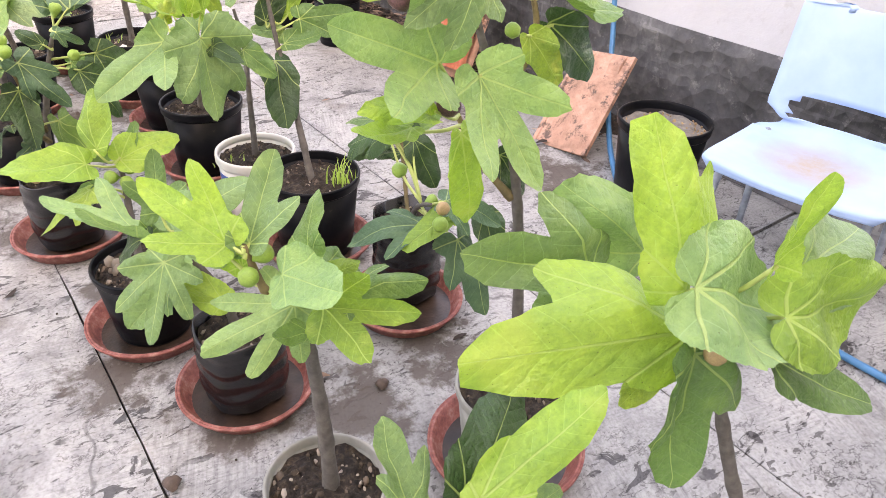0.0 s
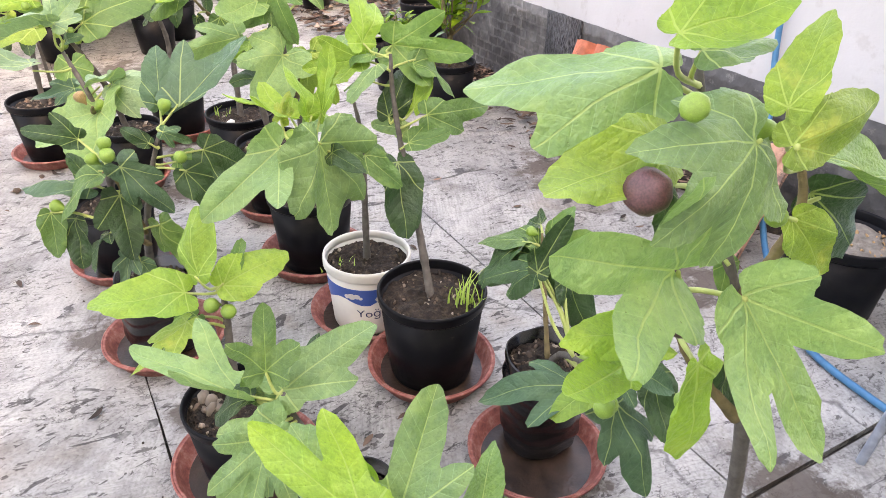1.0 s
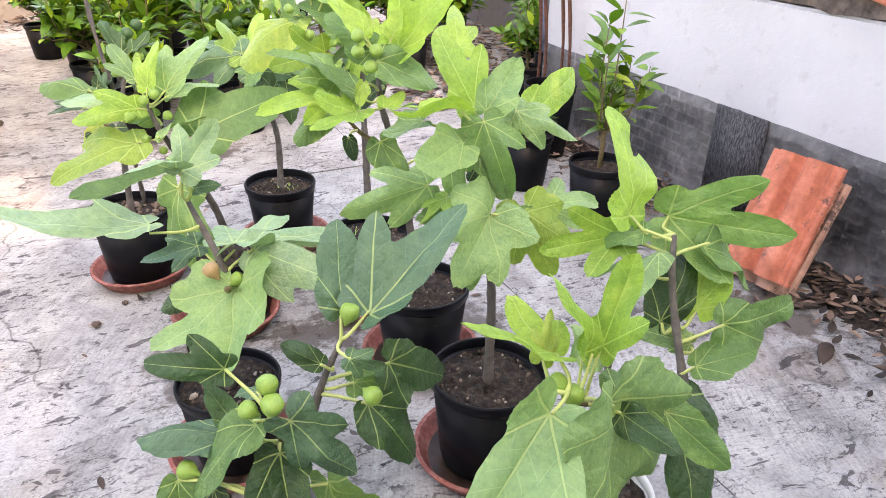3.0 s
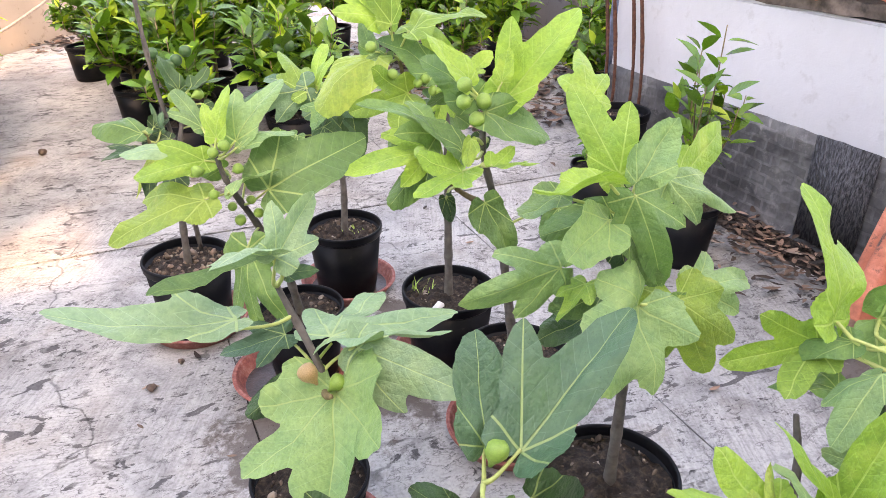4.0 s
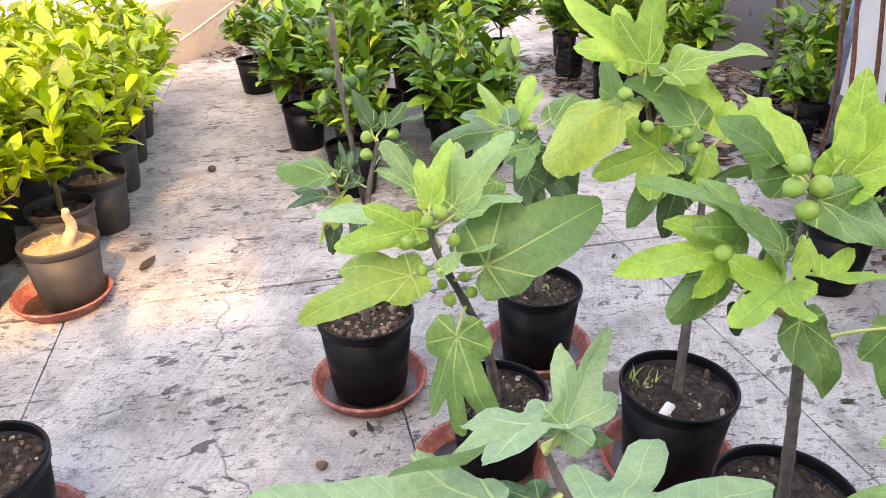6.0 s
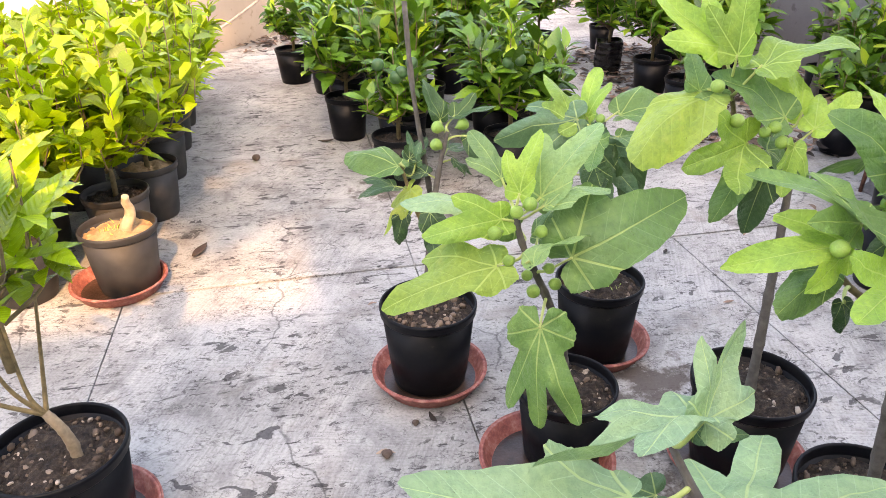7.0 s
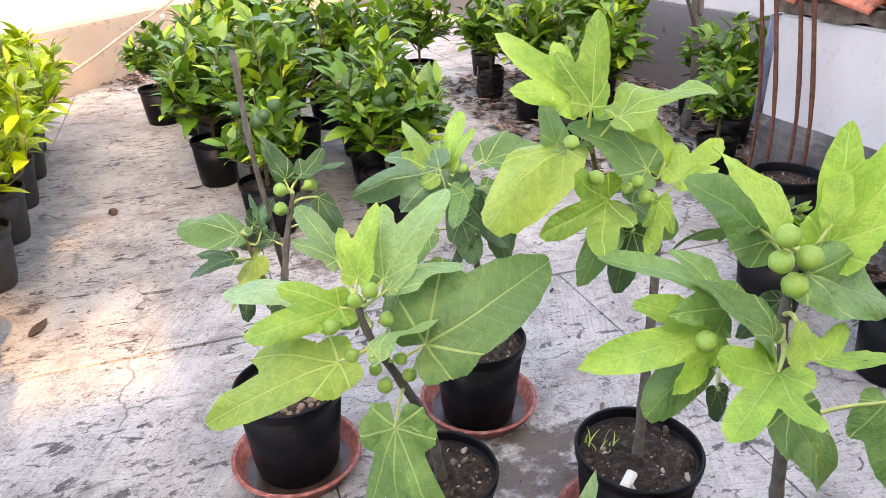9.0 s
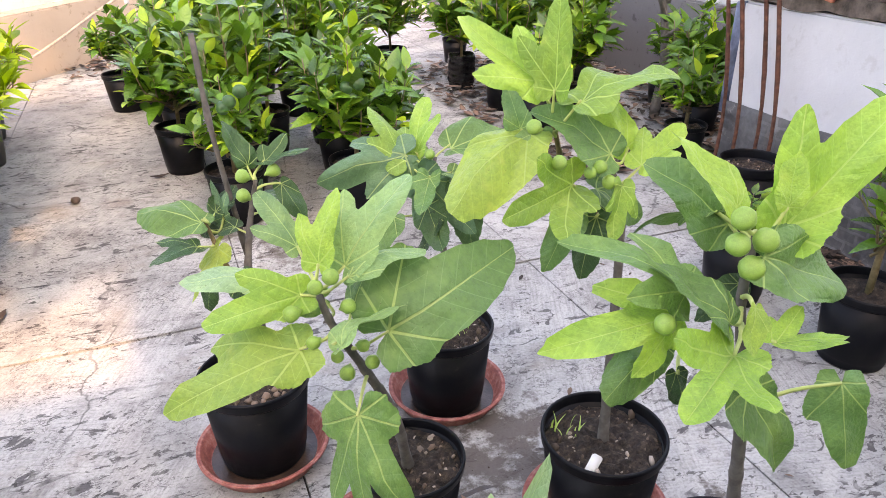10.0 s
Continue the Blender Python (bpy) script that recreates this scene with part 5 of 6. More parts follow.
for plant, at, size, ripe in (
    (Y, (1.075, 0.63, 0.695), 0.028, "green"), (Y, (1.10, 0.625, 0.70), 0.028, "green"), (Y, (1.15, 0.58, 0.69), 0.026, "green"), (Y, (1.075, 0.60, 0.67), 0.030, "blush"),
    (Q, (0.74, 1.06, 0.665), 0.030, "green"), (Q, (0.715, 1.05, 0.645), 0.030, "green"), (Q, (0.79, 0.99, 0.59), 0.034, "green"),
   
    (S, (1.20, 1.28, 0.44), 0.036, "green"), (S, (1.28, 1.42, 0.40), 0.032, "green"), (S, (1.22, 1.30, 0.46), 0.032, "blush"), (S, (1.387, 1.749, 0.467), 0.026, "green"), (S, (1.42, 1.70, 0.431), 0.028, "green")):
    fruit(plant, at, size, ripe)
for plant, at, size, ripe in (
    (U, (0.745, 1.57, 0.37), 0.032, "green"), (U, (0.755, 1.55, 0.355), 0.034, "green"), (U, (0.775, 1.57, 0.385), 0.030, "green"),
    (V, (0.725, 1.90, 0.40), 0.034, "green"), (V, (0.75, 1.885, 0.385), 0.034, "green"), (V, (0.765, 1.90, 0.41), 0.030, "green"),
    (M, (0.98, 2.09, 0.64), 0.034, "green"), (M, (0.995, 2.075, 0.625), 0.036, "green"), (M, (0.97, 2.06, 0.60), 0.036, "green"),
    (X, (0.62, 2.27, 0.625), 0.034, "green"), (X, (0.62, 2.25, 0.605), 0.036, "green"), (X, (0.59, 2.26, 0.60), 0.030, "green"), (X, (0.765, 2.34, 0.665), 0.034, "green"), (X, (0.765, 2.25, 0.575), 0.032, "green"), (X, (0.50, 2.30, 0.49), 0.032, "green"), (X, (0.60, 2.2, 0.30), 0.034, "blush")):
    fruit(plant, at, size, ripe)
for plant, at, size, ripe in (
    (R, (0.61, 2.65, 0.613), 0.034, "blush"), (R, (0.65, 2.64, 0.59), 0.030, "green"), (K, (1.13, 2.54, 0.75), 0.034, "green"),
   
   
   
    (A, (0.554, 3.89, 0.735), 0.034, "green"), (A, (0.621, 3.915, 0.73), 0.034, "green"), (A, (0.55, 3.89, 0.69), 0.034, "green"), (B, (1.0, 3.92, 0.715), 0.028, "green"), (B, (0.985, 3.91, 0.64), 0.030, "green")):
    fruit(plant, at, size, ripe)

for plant, at, size, ripe in (
    (D, (1.137, 3.38, 0.817), 0.03, "green"), (D, (1.029, 3.38, 0.868), 0.03, "green"), (D, (0.977, 3.38, 0.937), 0.029, "green"), (D, (1.095, 3.38, 0.841), 0.025, "green"),
    (D, (1.115, 3.38, 0.849), 0.027, "green"), (G, (0.584, 3.33, 0.749), 0.027, "green"), (G, (0.607, 3.33, 0.761), 0.029, "green"), (G, (0.546, 3.33, 0.711), 0.029, "green"),
    (G, (0.631, 3.33, 0.704), 0.027, "green"), (G, (0.651, 3.33, 0.625), 0.024, "green"), (G, (0.624, 3.33, 0.58), 0.029, "green"), (G, (0.665, 3.33, 0.589), 0.027, "green"),
    (G, (0.61, 3.33, 0.616), 0.024, "green"), (G, (0.574, 3.33, 0.651), 0.025, "green"), (E, (1.012, 2.95, 0.912), 0.032, "green"), (E, (1.053, 2.95, 0.91), 0.034, "green"),
    (E, (1.04, 2.95, 0.875), 0.035, "green"), (E, (1.013, 2.95, 0.945), 0.032, "green"), (E, (0.922, 2.95, 0.825), 0.029, "green"), (T, (0.961, 1.06, 0.968), 0.045, "ripe"),
    (T, (1.038, 1.06, 0.809), 0.04, "ripe"), (T, (0.995, 1.06, 1.035), 0.027, "green"), (T, (1.147, 1.06, 0.897), 0.025, "green"), (T, (1.094, 1.06, 0.997), 0.024, "green"),
    (T, (1.077, 1.06, 0.684), 0.024, "green"), (T, (1.125, 1.06, 0.986), 0.022, "green"), (T, (0.956, 1.06, 0.729), 0.024, "green")):
    fruit(plant, at, size, ripe)

# bare stake stuck in the pot beside the dark fig
stake_top = (0.50, 4.02, 1.02)
tagged(new("stake", mesh_of("stake", tube(curve_points([(0.56, 3.93, 0.22), (0.545, 3.95, 0.5), (0.51, 3.99, 0.8), stake_top], 5), [0.0062] * 16, 8, knobs=0.25), BARK)), "bare grey-brown wooden stake stuck in the pot", "stake")

# printed yoghurt pail used as a pot
saucer(1.195, 2.22, 0.165)
yog = fig_tree("thin fig stem growing in a white printed yoghurt pail", "pail", 1.195, 2.22, 0.12, 0.21, [[(1.195, 2.22, 0.18), (1.20, 2.23, 0.35), (1.21, 2.25, 0.52), (1.20, 2.27, 0.62)]], lift=0.0, thick=0.010)
yog.root.location.z = 0.008


def wrapped(bm, r0, slope, a0, out):
    """Bends flat print (x along, y up) round the pail's side."""
    for v in bm.verts:
        r = r0 + slope * v.co.y + out
        a = a0 + v.co.x / r0
        v.co = Vector((r * math.cos(a), r * math.sin(a), v.co.y))
    return bm


def pail_radius(z):
    return 0.12 * (0.835 + 0.13 * z / 0.195)


FRONT = math.atan2(-0.93, -0.36)
bm = bmesh.new()
cols = 96
for i in range(cols + 1):
    x = -0.36 + 0.72 * i / cols
    lower = 0.105 + 0.013 * abs(math.sin(x * 24)) + 0.006 * math.sin(x * 61)
    for z in (lower, 0.5 * (lower + 0.158), 0.158):
        bm.verts.new((x, z, 0))
bm.verts.ensure_lookup_table()
for i in range(cols):
    for k in range(2):
        bm.faces.new((bm.verts[3 * i + k], bm.verts[3 * i + 3 + k], bm.verts[3 * i + 4 + k], bm.verts[3 * i + 1 + k]))
part("blue_print", wrapped(bm, pail_radius(0), 0.12 * 0.13 / 0.195, FRONT, 0.0008), BLUE_PRINT, yog.root, "blue printed sky band with white clouds")
for cx, cz, s in ((-0.045, 0.133, 1.0), (0.035, 0.127, 1.2), (-0.16, 0.13, 1.0), (0.14, 0.134, 1.0)):
    bm = bmesh.new()
    for dx, dz, q in ((0, 0, 0.010), (0.013, 0.002, 0.008), (-0.012, -0.001, 0.007), (0.022, -0.003, 0.005)):
        bmesh.ops.create_circle(bm, cap_ends=True, segments=18, radius=q * s, matrix=Matrix.Translation((cx + dx * s, cz + dz * s, 0)))
    lift_by = 0.0012
    for n_face, f in enumerate(bm.faces):
        for v in f.verts:
            v.co.z = n_face
    for v in bm.verts:
        k = v.co.z
        r = pail_radius(0) + 0.08 * v.co.y + lift_by + 0.0002 * k
        a = FRONT + v.co.x / pail_radius(0)
        v.co = Vector((r * math.cos(a), r * math.sin(a), v.co.y))
    part("cloud_print", bm, WHITE_PLASTIC, yog.root, smooth=False)
word = bpy.data.curves.new("word", "FONT")
word.body, word.size, word.align_x = "Yoğurt", 0.036, "CENTER"
holder = bpy.data.objects.new("word", word)
scene.collection.objects.link(holder)
flat = bpy.data.meshes.new_from_object(holder.evaluated_get(bpy.context.evaluated_depsgraph_get()))
bpy.data.objects.remove(holder)
bm = bmesh.new()
bm.from_mesh(flat)
bmesh.ops.subdivide_edges(bm, edges=bm.edges[:], cuts=1)
for v in bm.verts:
    v.co.y += 0.065
part("lettering", wrapped(bm, pail_radius(0), 0.08, FRONT + 0.18, 0.0012), plain("print_navy", (0.02, 0.03, 0.10), 0.5), yog.root, "dark blue printed word", smooth=False)

# weeds in the wide pot
def grass(root, x, y, z, count, height, seed):
    bm = bmesh.new()
    rnd = random.Random(seed)
    for _ in range(count):
        a, l = rnd.uniform(0, 6.28), height * rnd.uniform(0.5, 1.2)
        px, py = x + rnd.gauss(0, 0.02), y + rnd.gauss(0, 0.02)
        lean = rnd.uniform(0.1, 0.6)
        prev = None
        for k in range(5):
            s = k / 4
            w = 0.0028 * (1 - s) + 0.0003
            c = Vector((px + lean * l * s * s * math.cos(a), py + lean * l * s * s * math.sin(a), z + l * s * (1 - 0.25 * s)))
            side = Vector((-math.sin(a), math.cos(a), 0)) * w
            q = (bm.verts.new(c - side), bm.verts.new(c + side))
            if prev:
                bm.faces.new((prev[0], prev[1], q[1], q[0]))
            prev = q
    tagged(part("weed", bm, LEAF["lime"], root, "thin grassy weeds in the soil"), kind="stuff")


grass(M.root, 0.055, -0.06, 0.215, 26, 0.11, 1)
grass(yog.root, -0.06, 0.0, 0.185, 8, 0.03, 2)
grass(D.root, -0.05, 0.06, 0.215, 10, 0.05, 3)
grass(B.root, 0.03, 0.0, 0.215, 16, 0.025, 4)
bm = bits(0.01, 0, 1, 3, 0.001)
bm.clear()
bmesh.ops.create_cube(bm, size=1, matrix=pose(-0.065, -0.06, 0.226, 8, -12, 35) @ Matrix.Diagonal((0.055, 0.022, 0.014, 1)))
bmesh.ops.bevel(bm, geom=bm.edges[:], offset=0.003, segments=2, affect="EDGES")
part("stone", bm, WHITE_PLASTIC, D.root, "white broken chip of stone")
part("pebble", bits(0.10, 0.222, 46, 8, 0.012), plain("brown_pebbles", (0.20, 0.14, 0.10), 0.6, var=0.5, scale=14), A.root, "brown rounded pebbles on the soil")
part("pebble", bits(0.09, 0.178, 40, 9, 0.012), plain("pale_pebbles", (0.30, 0.24, 0.19), 0.6, var=0.6, scale=14), V.root, "pale pebbles on the soil")

# ---- by the low wall: chair, tub, hose, leaning tiles, dry leaves ----
chair = tagged(new("chair"), "faded light-blue plastic chair, dirty seat, on steel tube legs", "chair")
chair.matrix_basis = pose(2.206, 1.03, 0, 0, 0, -78.5)


def chair_shell():
    """Seat and back in one moulded shell: u across, v from the front lip over the seat up the back."""
    line = curve_points([(0, -0.215, 0.395), (0, -0.20, 0.428), (0, -0.05, 0.418), (0, 0.12, 0.408), (0, 0.185, 0.43), (0, 0.215, 0.50), (0, 0.235, 0.60), (0, 0.262, 0.72), (0, 0.272, 0.735)], 5)
    bm = bmesh.new()
    rows = []
    n = len(line)
    for j, p in enumerate(line):
        v = j / (n - 1)
        w = 0.215 if v < 0.42 else 0.215 - 0.06 * math.sin(min(1, (v - 0.42) / 0.16) * math.pi) if v < 0.58 else 0.212
        if v > 0.9:
            w -= 0.05 * ((v - 0.9) / 0.1) ** 2
        if v < 0.08:
            w -= 0.02 * (1 - v / 0.08)
        row = []
        for i in range(17):
            u = i / 8 - 1
            dip = -0.018 * (1 - u * u) * math.sin(min(1, v / 0.45) * math.pi) if v < 0.45 else 0
            bend = 0.03 * u * u if v > 0.5 else 0
            row.append(bm.verts.new((u * w, p.y - bend, p.z + dip + (0.010 * u * u if v < 0.4 else 0))))
        rows.append(row)
    for a, b in zip(rows, rows[1:]):
        for i in range(16):
            bm.faces.new((a[i], a[i + 1], b[i + 1], b[i]))
    # the open slot low in the back
    lo, hi = int(n * 0.53), int(n * 0.62)
    gone = [f for f in bm.faces if lo <= 0 or (abs(f.calc_center_median().x) < 0.145 and line[lo].z < f.calc_center_median().z < line[hi].z and f.calc_center_median().y > 0.17)]
    bmesh.ops.delete(bm, geom=gone, context="FACES")
    bmesh.ops.solidify(bm, geom=bm.faces[:], thickness=0.006)
    return bm


shell = part("shell", chair_shell(), None, chair)
m, t, b = nodes("faded_dirty_blue_plastic")
c = ramp(t, tex_noise(t, 3, 6, 0.6), [(0.3, (0.27, 0.43, 0.68)), (0.6, (0.38, 0.55, 0.80)), (0.8, (0.55, 0.66, 0.80))])
sep = t.nodes.new("ShaderNodeSeparateXYZ")
tc = t.nodes.new("ShaderNodeTexCoord")
link(t, tc.outputs["Object"], sep.inputs[0])
dist = maths(t, "ADD", maths(t, "POWER", maths(t, "MULTIPLY", sep.outputs[0], 6.0), 2.0), maths(t, "POWER", maths(t, "MULTIPLY", sep.outputs[1], 6.0), 2.0))
dirt = maths(t, "MULTIPLY", maths(t, "SUBTRACT", 1.15, maths(t, "ADD", dist, maths(t, "MULTIPLY", sep.outputs[2], 0.0))), tex_noise(t, 14, 7, 0.7))
link(t, mix(t, ramp(t, dirt, [(0.05, (0, 0, 0)), (0.7, (1, 1, 1))]), c, (0.40, 0.31, 0.22)), b.inputs["Base Color"])
b.inputs["Roughness"].default_value = 0.55
shell.data.materials.clear()
shell.data.materials.append(m)
for sx in (-1, 1):
    part("leg", tube(curve_points([(sx * 0.17, -0.12, 0.40), (sx * 0.18, -0.16, 0.37), (sx * 0.205, -0.22, 0.02), (sx * 0.205, -0.222, 0.0)], 6), [0.011] * 19, 10), STEEL, chair)
    part("leg", tube(curve_points([(sx * 0.17, 0.12, 0.40), (sx * 0.18, 0.15, 0.37), (sx * 0.20, 0.24, 0.02), (sx * 0.20, 0.242, 0.0)], 6), [0.011] * 19, 10), STEEL, chair)
    part("rail", tube([(sx * 0.17, -0.13, 0.395), (sx * 0.17, 0.13, 0.395)], [0.010] * 2, 10), STEEL, chair)
part("crossbar", tube([(-0.17, 0.12, 0.39), (0.17, 0.12, 0.39)], [0.009] * 2, 10), STEEL, chair)

tub = potted("plant_tub", "wide black plastic tub filled with dry grey soil beside the wall", "tub", "black", 2.36, 1.60, 0.155, 0.29, 0.001, soil=plain("dry_soil", (0.23, 0.21, 0.18), 0.95, var=0.4, scale=40, bumps=0.9), chips=90)
hose = curve_points([(2.735, 2.24, 0.80), (2.73, 2.22, 0.60), (2.69, 2.15, 0.38), (2.58, 2.02, 0.15), (2.41, 1.82, 0.03), (2.19, 1.52, 0.0115), (2.14, 1.20, 0.0115), (2.11, 0.79, 0.0115), (2.16, 0.3, 0.0115), (2.3, -0.6, 0.0115)], 10)
hose = [Vector((p.x, p.y, max(p.z, 0.0115))) for p in hose]
tagged(new("hose", mesh_of("hose", tube(hose, [0.0105] * len(hose), 10), HOSE)), "blue plastic garden hose running down the wall and over the concrete", "hose")


def flat_tile(ribs):
    """An interlocking clay tile: ribbed face or flat underside with lugs. Local: x across, y up the slope."""
    bm = bmesh.new()
    nx = 72
    rows = []
    for j in range(11):
        y = 0.42 * j / 10
        row = []
        for i in range(nx + 1):
            u = i / nx
            x = 0.27 * (u - 0.5)
            box = lambda p, q: 0.5 * (math.tanh((u - p) * 60) - math.tanh((u - q) * 60))
            soft = lambda p, q: 0.5 * (math.tanh((u - p) * 26) - math.tanh((u - q) * 26))
            z = 0.012 + (0.016 * soft(0.02, 0.11) + 0.046 * soft(0.16, 0.42) - 0.008 * soft(0.44, 0.50) + 0.040 * soft(0.54, 0.80) + 0.014 * (box(0.86, 0.90) + box(0.94, 0.99)) if ribs else 0.006 * (1 if u < 0.06 or u > 0.94 else 0))
            if not ribs and (j in (9,) and (0.12 < u < 0.3 or 0.65 < u < 0.85)):
                z += 0.012
            row.append(bm.verts.new((x, y, z)))
        rows.append(row)
    low = [[bm.verts.new((v.co.x, v.co.y, 0)) for v in (r[0], r[-1])] for r in rows]
    for a, b in zip(rows, rows[1:]):
        for i in range(nx):
            bm.faces.new((a[i], a[i + 1], b[i + 1], b[i]))
    for j in range(10):
        bm.faces.new((rows[j][0], rows[j + 1][0], low[j + 1][0], low[j][0]))
        bm.faces.new((rows[j + 1][-1], rows[j][-1], low[j][1], low[j + 1][1]))
        bm.faces.new((low[j][0], low[j + 1][0], low[j + 1][1], low[j][1]))
    for j in (0, 10):
        bm.faces.new((*rows[j], low[j][1], low[j][0]))
    bmesh.ops.recalc_face_normals(bm, faces=bm.faces[:])
    return bm


def lean_tile(label, ribs, mat, foot, head):
    """A tile standing on foot (middle of its lower edge) and leaning to head."""
    f, h = Vector(foot), Vector(head)
    up = (h - f).normalized()
    out = Vector((-1, 0, 0.4))
    x = up.cross(out).normalized()
    z = x.cross(up)
    o = tagged(new("roof_tile", mesh_of("roof_tile", flat_tile(ribs), mat, smooth=False)), label, "roof tile", "loose roof tiles")
    o.matrix_basis = Matrix.Translation(f) @ Matrix((x, up, z)).transposed().to_4x4()
    return o


lean_tile("orange ribbed clay roof tile leaning on the black skirting", True, TERRA_TILE, (2.43, 2.90, 0.055), (2.60, 2.93, 0.46))
lean_tile("clay roof tile lying behind another against the wall", True, PINK_TILE, (2.455, 2.90, 0.0), (2.655, 2.93, 0.40))
lean_tile("pinkish clay roof tile, underside showing, leaning on the wall", False, PINK_TILE, (2.345, 2.03, 0.0), (2.66, 2.10, 0.36))


# ---- citrus plants: one crown mesh of many pointed leaves on shoots per form ----
def citrus_crown(seed, height, spread, shoots, per, size):
    rnd = random.Random(seed)
    verts, faces, uvs, stems = [], [], [], []
    for s in range(shoots):
        a, rr = rnd.uniform(0, 6.28), spread * math.sqrt(rnd.random())
        top = Vector((rr * math.cos(a), rr * math.sin(a), height * rnd.uniform(0.45, 1.0) * (1 - 0.25 * (rr / spread) ** 2)))
        root = Vector((rnd.gauss(0, 0.012), rnd.gauss(0, 0.012), height * rnd.uniform(0.12, 0.28)))
        mid = (root + top) / 2 + Vector((rr * 0.35 * math.cos(a), rr * 0.35 * math.sin(a), -0.02))
        line = curve_points([root, mid, top], 6)
        stems.append(line)
        for k in range(per):
            u = 1.0 - 0.78 * ((k + rnd.random()) / per) ** 1.35
            p = line[min(len(line) - 1, int(u * (len(line) - 1)))]
            g = rnd.uniform(0, 6.28)
            el = rnd.uniform(-0.1, 1.3)
            y = Vector((math.cos(g) * math.cos(el), math.sin(g) * math.cos(el), math.sin(el)))
            x = y.cross(Vector((0, 0, 1)) + 0.5 * Vector((rnd.uniform(-1, 1), rnd.uniform(-1, 1), 0))).normalized()
            z = x.cross(y)
            L = size * rnd.uniform(0.6, 1.25)
            w, droop = L * rnd.uniform(0.18, 0.26), rnd.uniform(0.0, 0.5)
            b = len(verts)
            prof = ((0.0, 0.0), (0.2, 0.7), (0.45, 1.0), (0.72, 0.72), (1.0, 0.0))
            for f, q in prof:
                c = p + y * (0.012 + f * L) - z * droop * L * f * f
                for o in (-1, 0, 1):
                    verts.append(c + x * o * q * w + z * abs(o) * q * w * 0.28)
                    uvs.append((f, o * q * 0.22))
            for r in range(4):
                for o in range(2):
                    i = b + 3 * r + o
                    faces.append((i, i + 1, i + 4, i + 3))
    me = bpy.data.meshes.new("foliage")
    me.from_pydata(verts, [], faces)
    lay = me.uv_layers.new(name="blade")
    for lp in me.loops:
        lay.data[lp.index].uv = uvs[lp.vertex_index]
    me.shade_smooth()
    bm = bmesh.new()
    for line in stems:
        pts = line[::2]
        tube(pts, [0.005 - 0.003 * i / (len(pts) - 1) for i in range(len(pts))], 5, bm)
    tube([(0, 0, -0.03), (0.004, 0.002, height * 0.12), (0, 0, height * 0.25)], [0.011, 0.010, 0.008], 8, bm)
    return me, mesh_of("stem", bm, TWIG)


def tone_of(me, mat):
    me.materials.clear()
    me.materials.append(mat)
    return me


FORMS = [citrus_crown(21 + i, (0.68, 0.60, 0.74, 0.46)[i], (0.25, 0.23, 0.26, 0.18)[i], (24, 20, 26, 13)[i], 18, (0.125, 0.12, 0.125, 0.09)[i]) for i in range(4)]
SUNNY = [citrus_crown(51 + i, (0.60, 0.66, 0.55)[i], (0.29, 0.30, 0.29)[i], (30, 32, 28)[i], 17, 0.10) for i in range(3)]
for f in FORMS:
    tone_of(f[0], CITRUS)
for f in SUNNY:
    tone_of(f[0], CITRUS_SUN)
ORANGE = mesh_of("citrus_fruit", lathe([(0, 0), (0.014, 0.002), (0.024, 0.012), (0.028, 0.026), (0.024, 0.041), (0.014, 0.050), (0, 0.052)], 14), ORANGE_GREEN)


def citrus(x, y, form, label, kind="black", r=0.125, h=0.24, turn=0.0, soil=SOIL, fruits=0, dish=0.0, group="potted citrus trees"):
    if dish:
        saucer(x, y, dish)
    root = potted("potted_citrus_tree", label, "citrus tree", kind, x, y, r, h, 0.008 if dish else 0.001, soil=soil, group=group, chips=0)
    crown, wood = form
    c = part("crown", crown, None, root)
    c.matrix_basis = pose(0, 0, h * 0.86 + 0.02, 0, 0, turn)
    w = part("stem", wood, None, root)
    w.matrix_basis = pose(0, 0, h * 0.86 + 0.02, 0, 0, turn)
    tagged(c, kind="stuff")
    rnd = random.Random(int(x * 100 + y * 37))
    for _ in range(fruits):
        a = rnd.uniform(3.3, 5.6)
        o = part("citrus_fruit", ORANGE, None, root, "unripe green citrus fruit")
        o.matrix_basis = pose(0.15 * math.cos(a), 0.15 * math.sin(a), h + rnd.uniform(0.20, 0.34))
    return root


DARKC = "dense glossy green potted citrus bush in a black nursery pot"
for i, (x, y) in enumerate(((0.48, 6.12), (0.66, 5.37), (0.74, 5.78), (0.52, 6.58), (0.44, 7.15), (0.22, 7.50), (0.95, 6.25), (1.18, 5.29), (1.25, 5.82), (1.37, 5.56), (1.30, 6.30), (0.88, 6.85), (0.75, 7.45), (1.25, 6.95), (1.1, 7.6), (1.65, 7.3), (0.6, 8.2), (1.1, 8.4))):
    citrus(x, y, FORMS[(i * 3 + (1 if i % 4 == 0 else 0)) % 4], DARKC, turn=i * 67, fruits=4 if i in (1, 7, 2, 8) else 0, r=0.12 + 0.008 * (i % 3))
for i, (x, y) in enumerate(((2.5, 7.17), (2.53, 6.55), (2.47, 6.0), (2.1, 7.6), (3.1, 7.4), (3.2, 6.8))):
    citrus(x, y, FORMS[(i + 1) % 4], "loose dark potted shrub in a black pot among fallen leaves", kind="bag" if i == 0 else "black", turn=40 + i * 55, r=0.10 if i == 0 else 0.125)
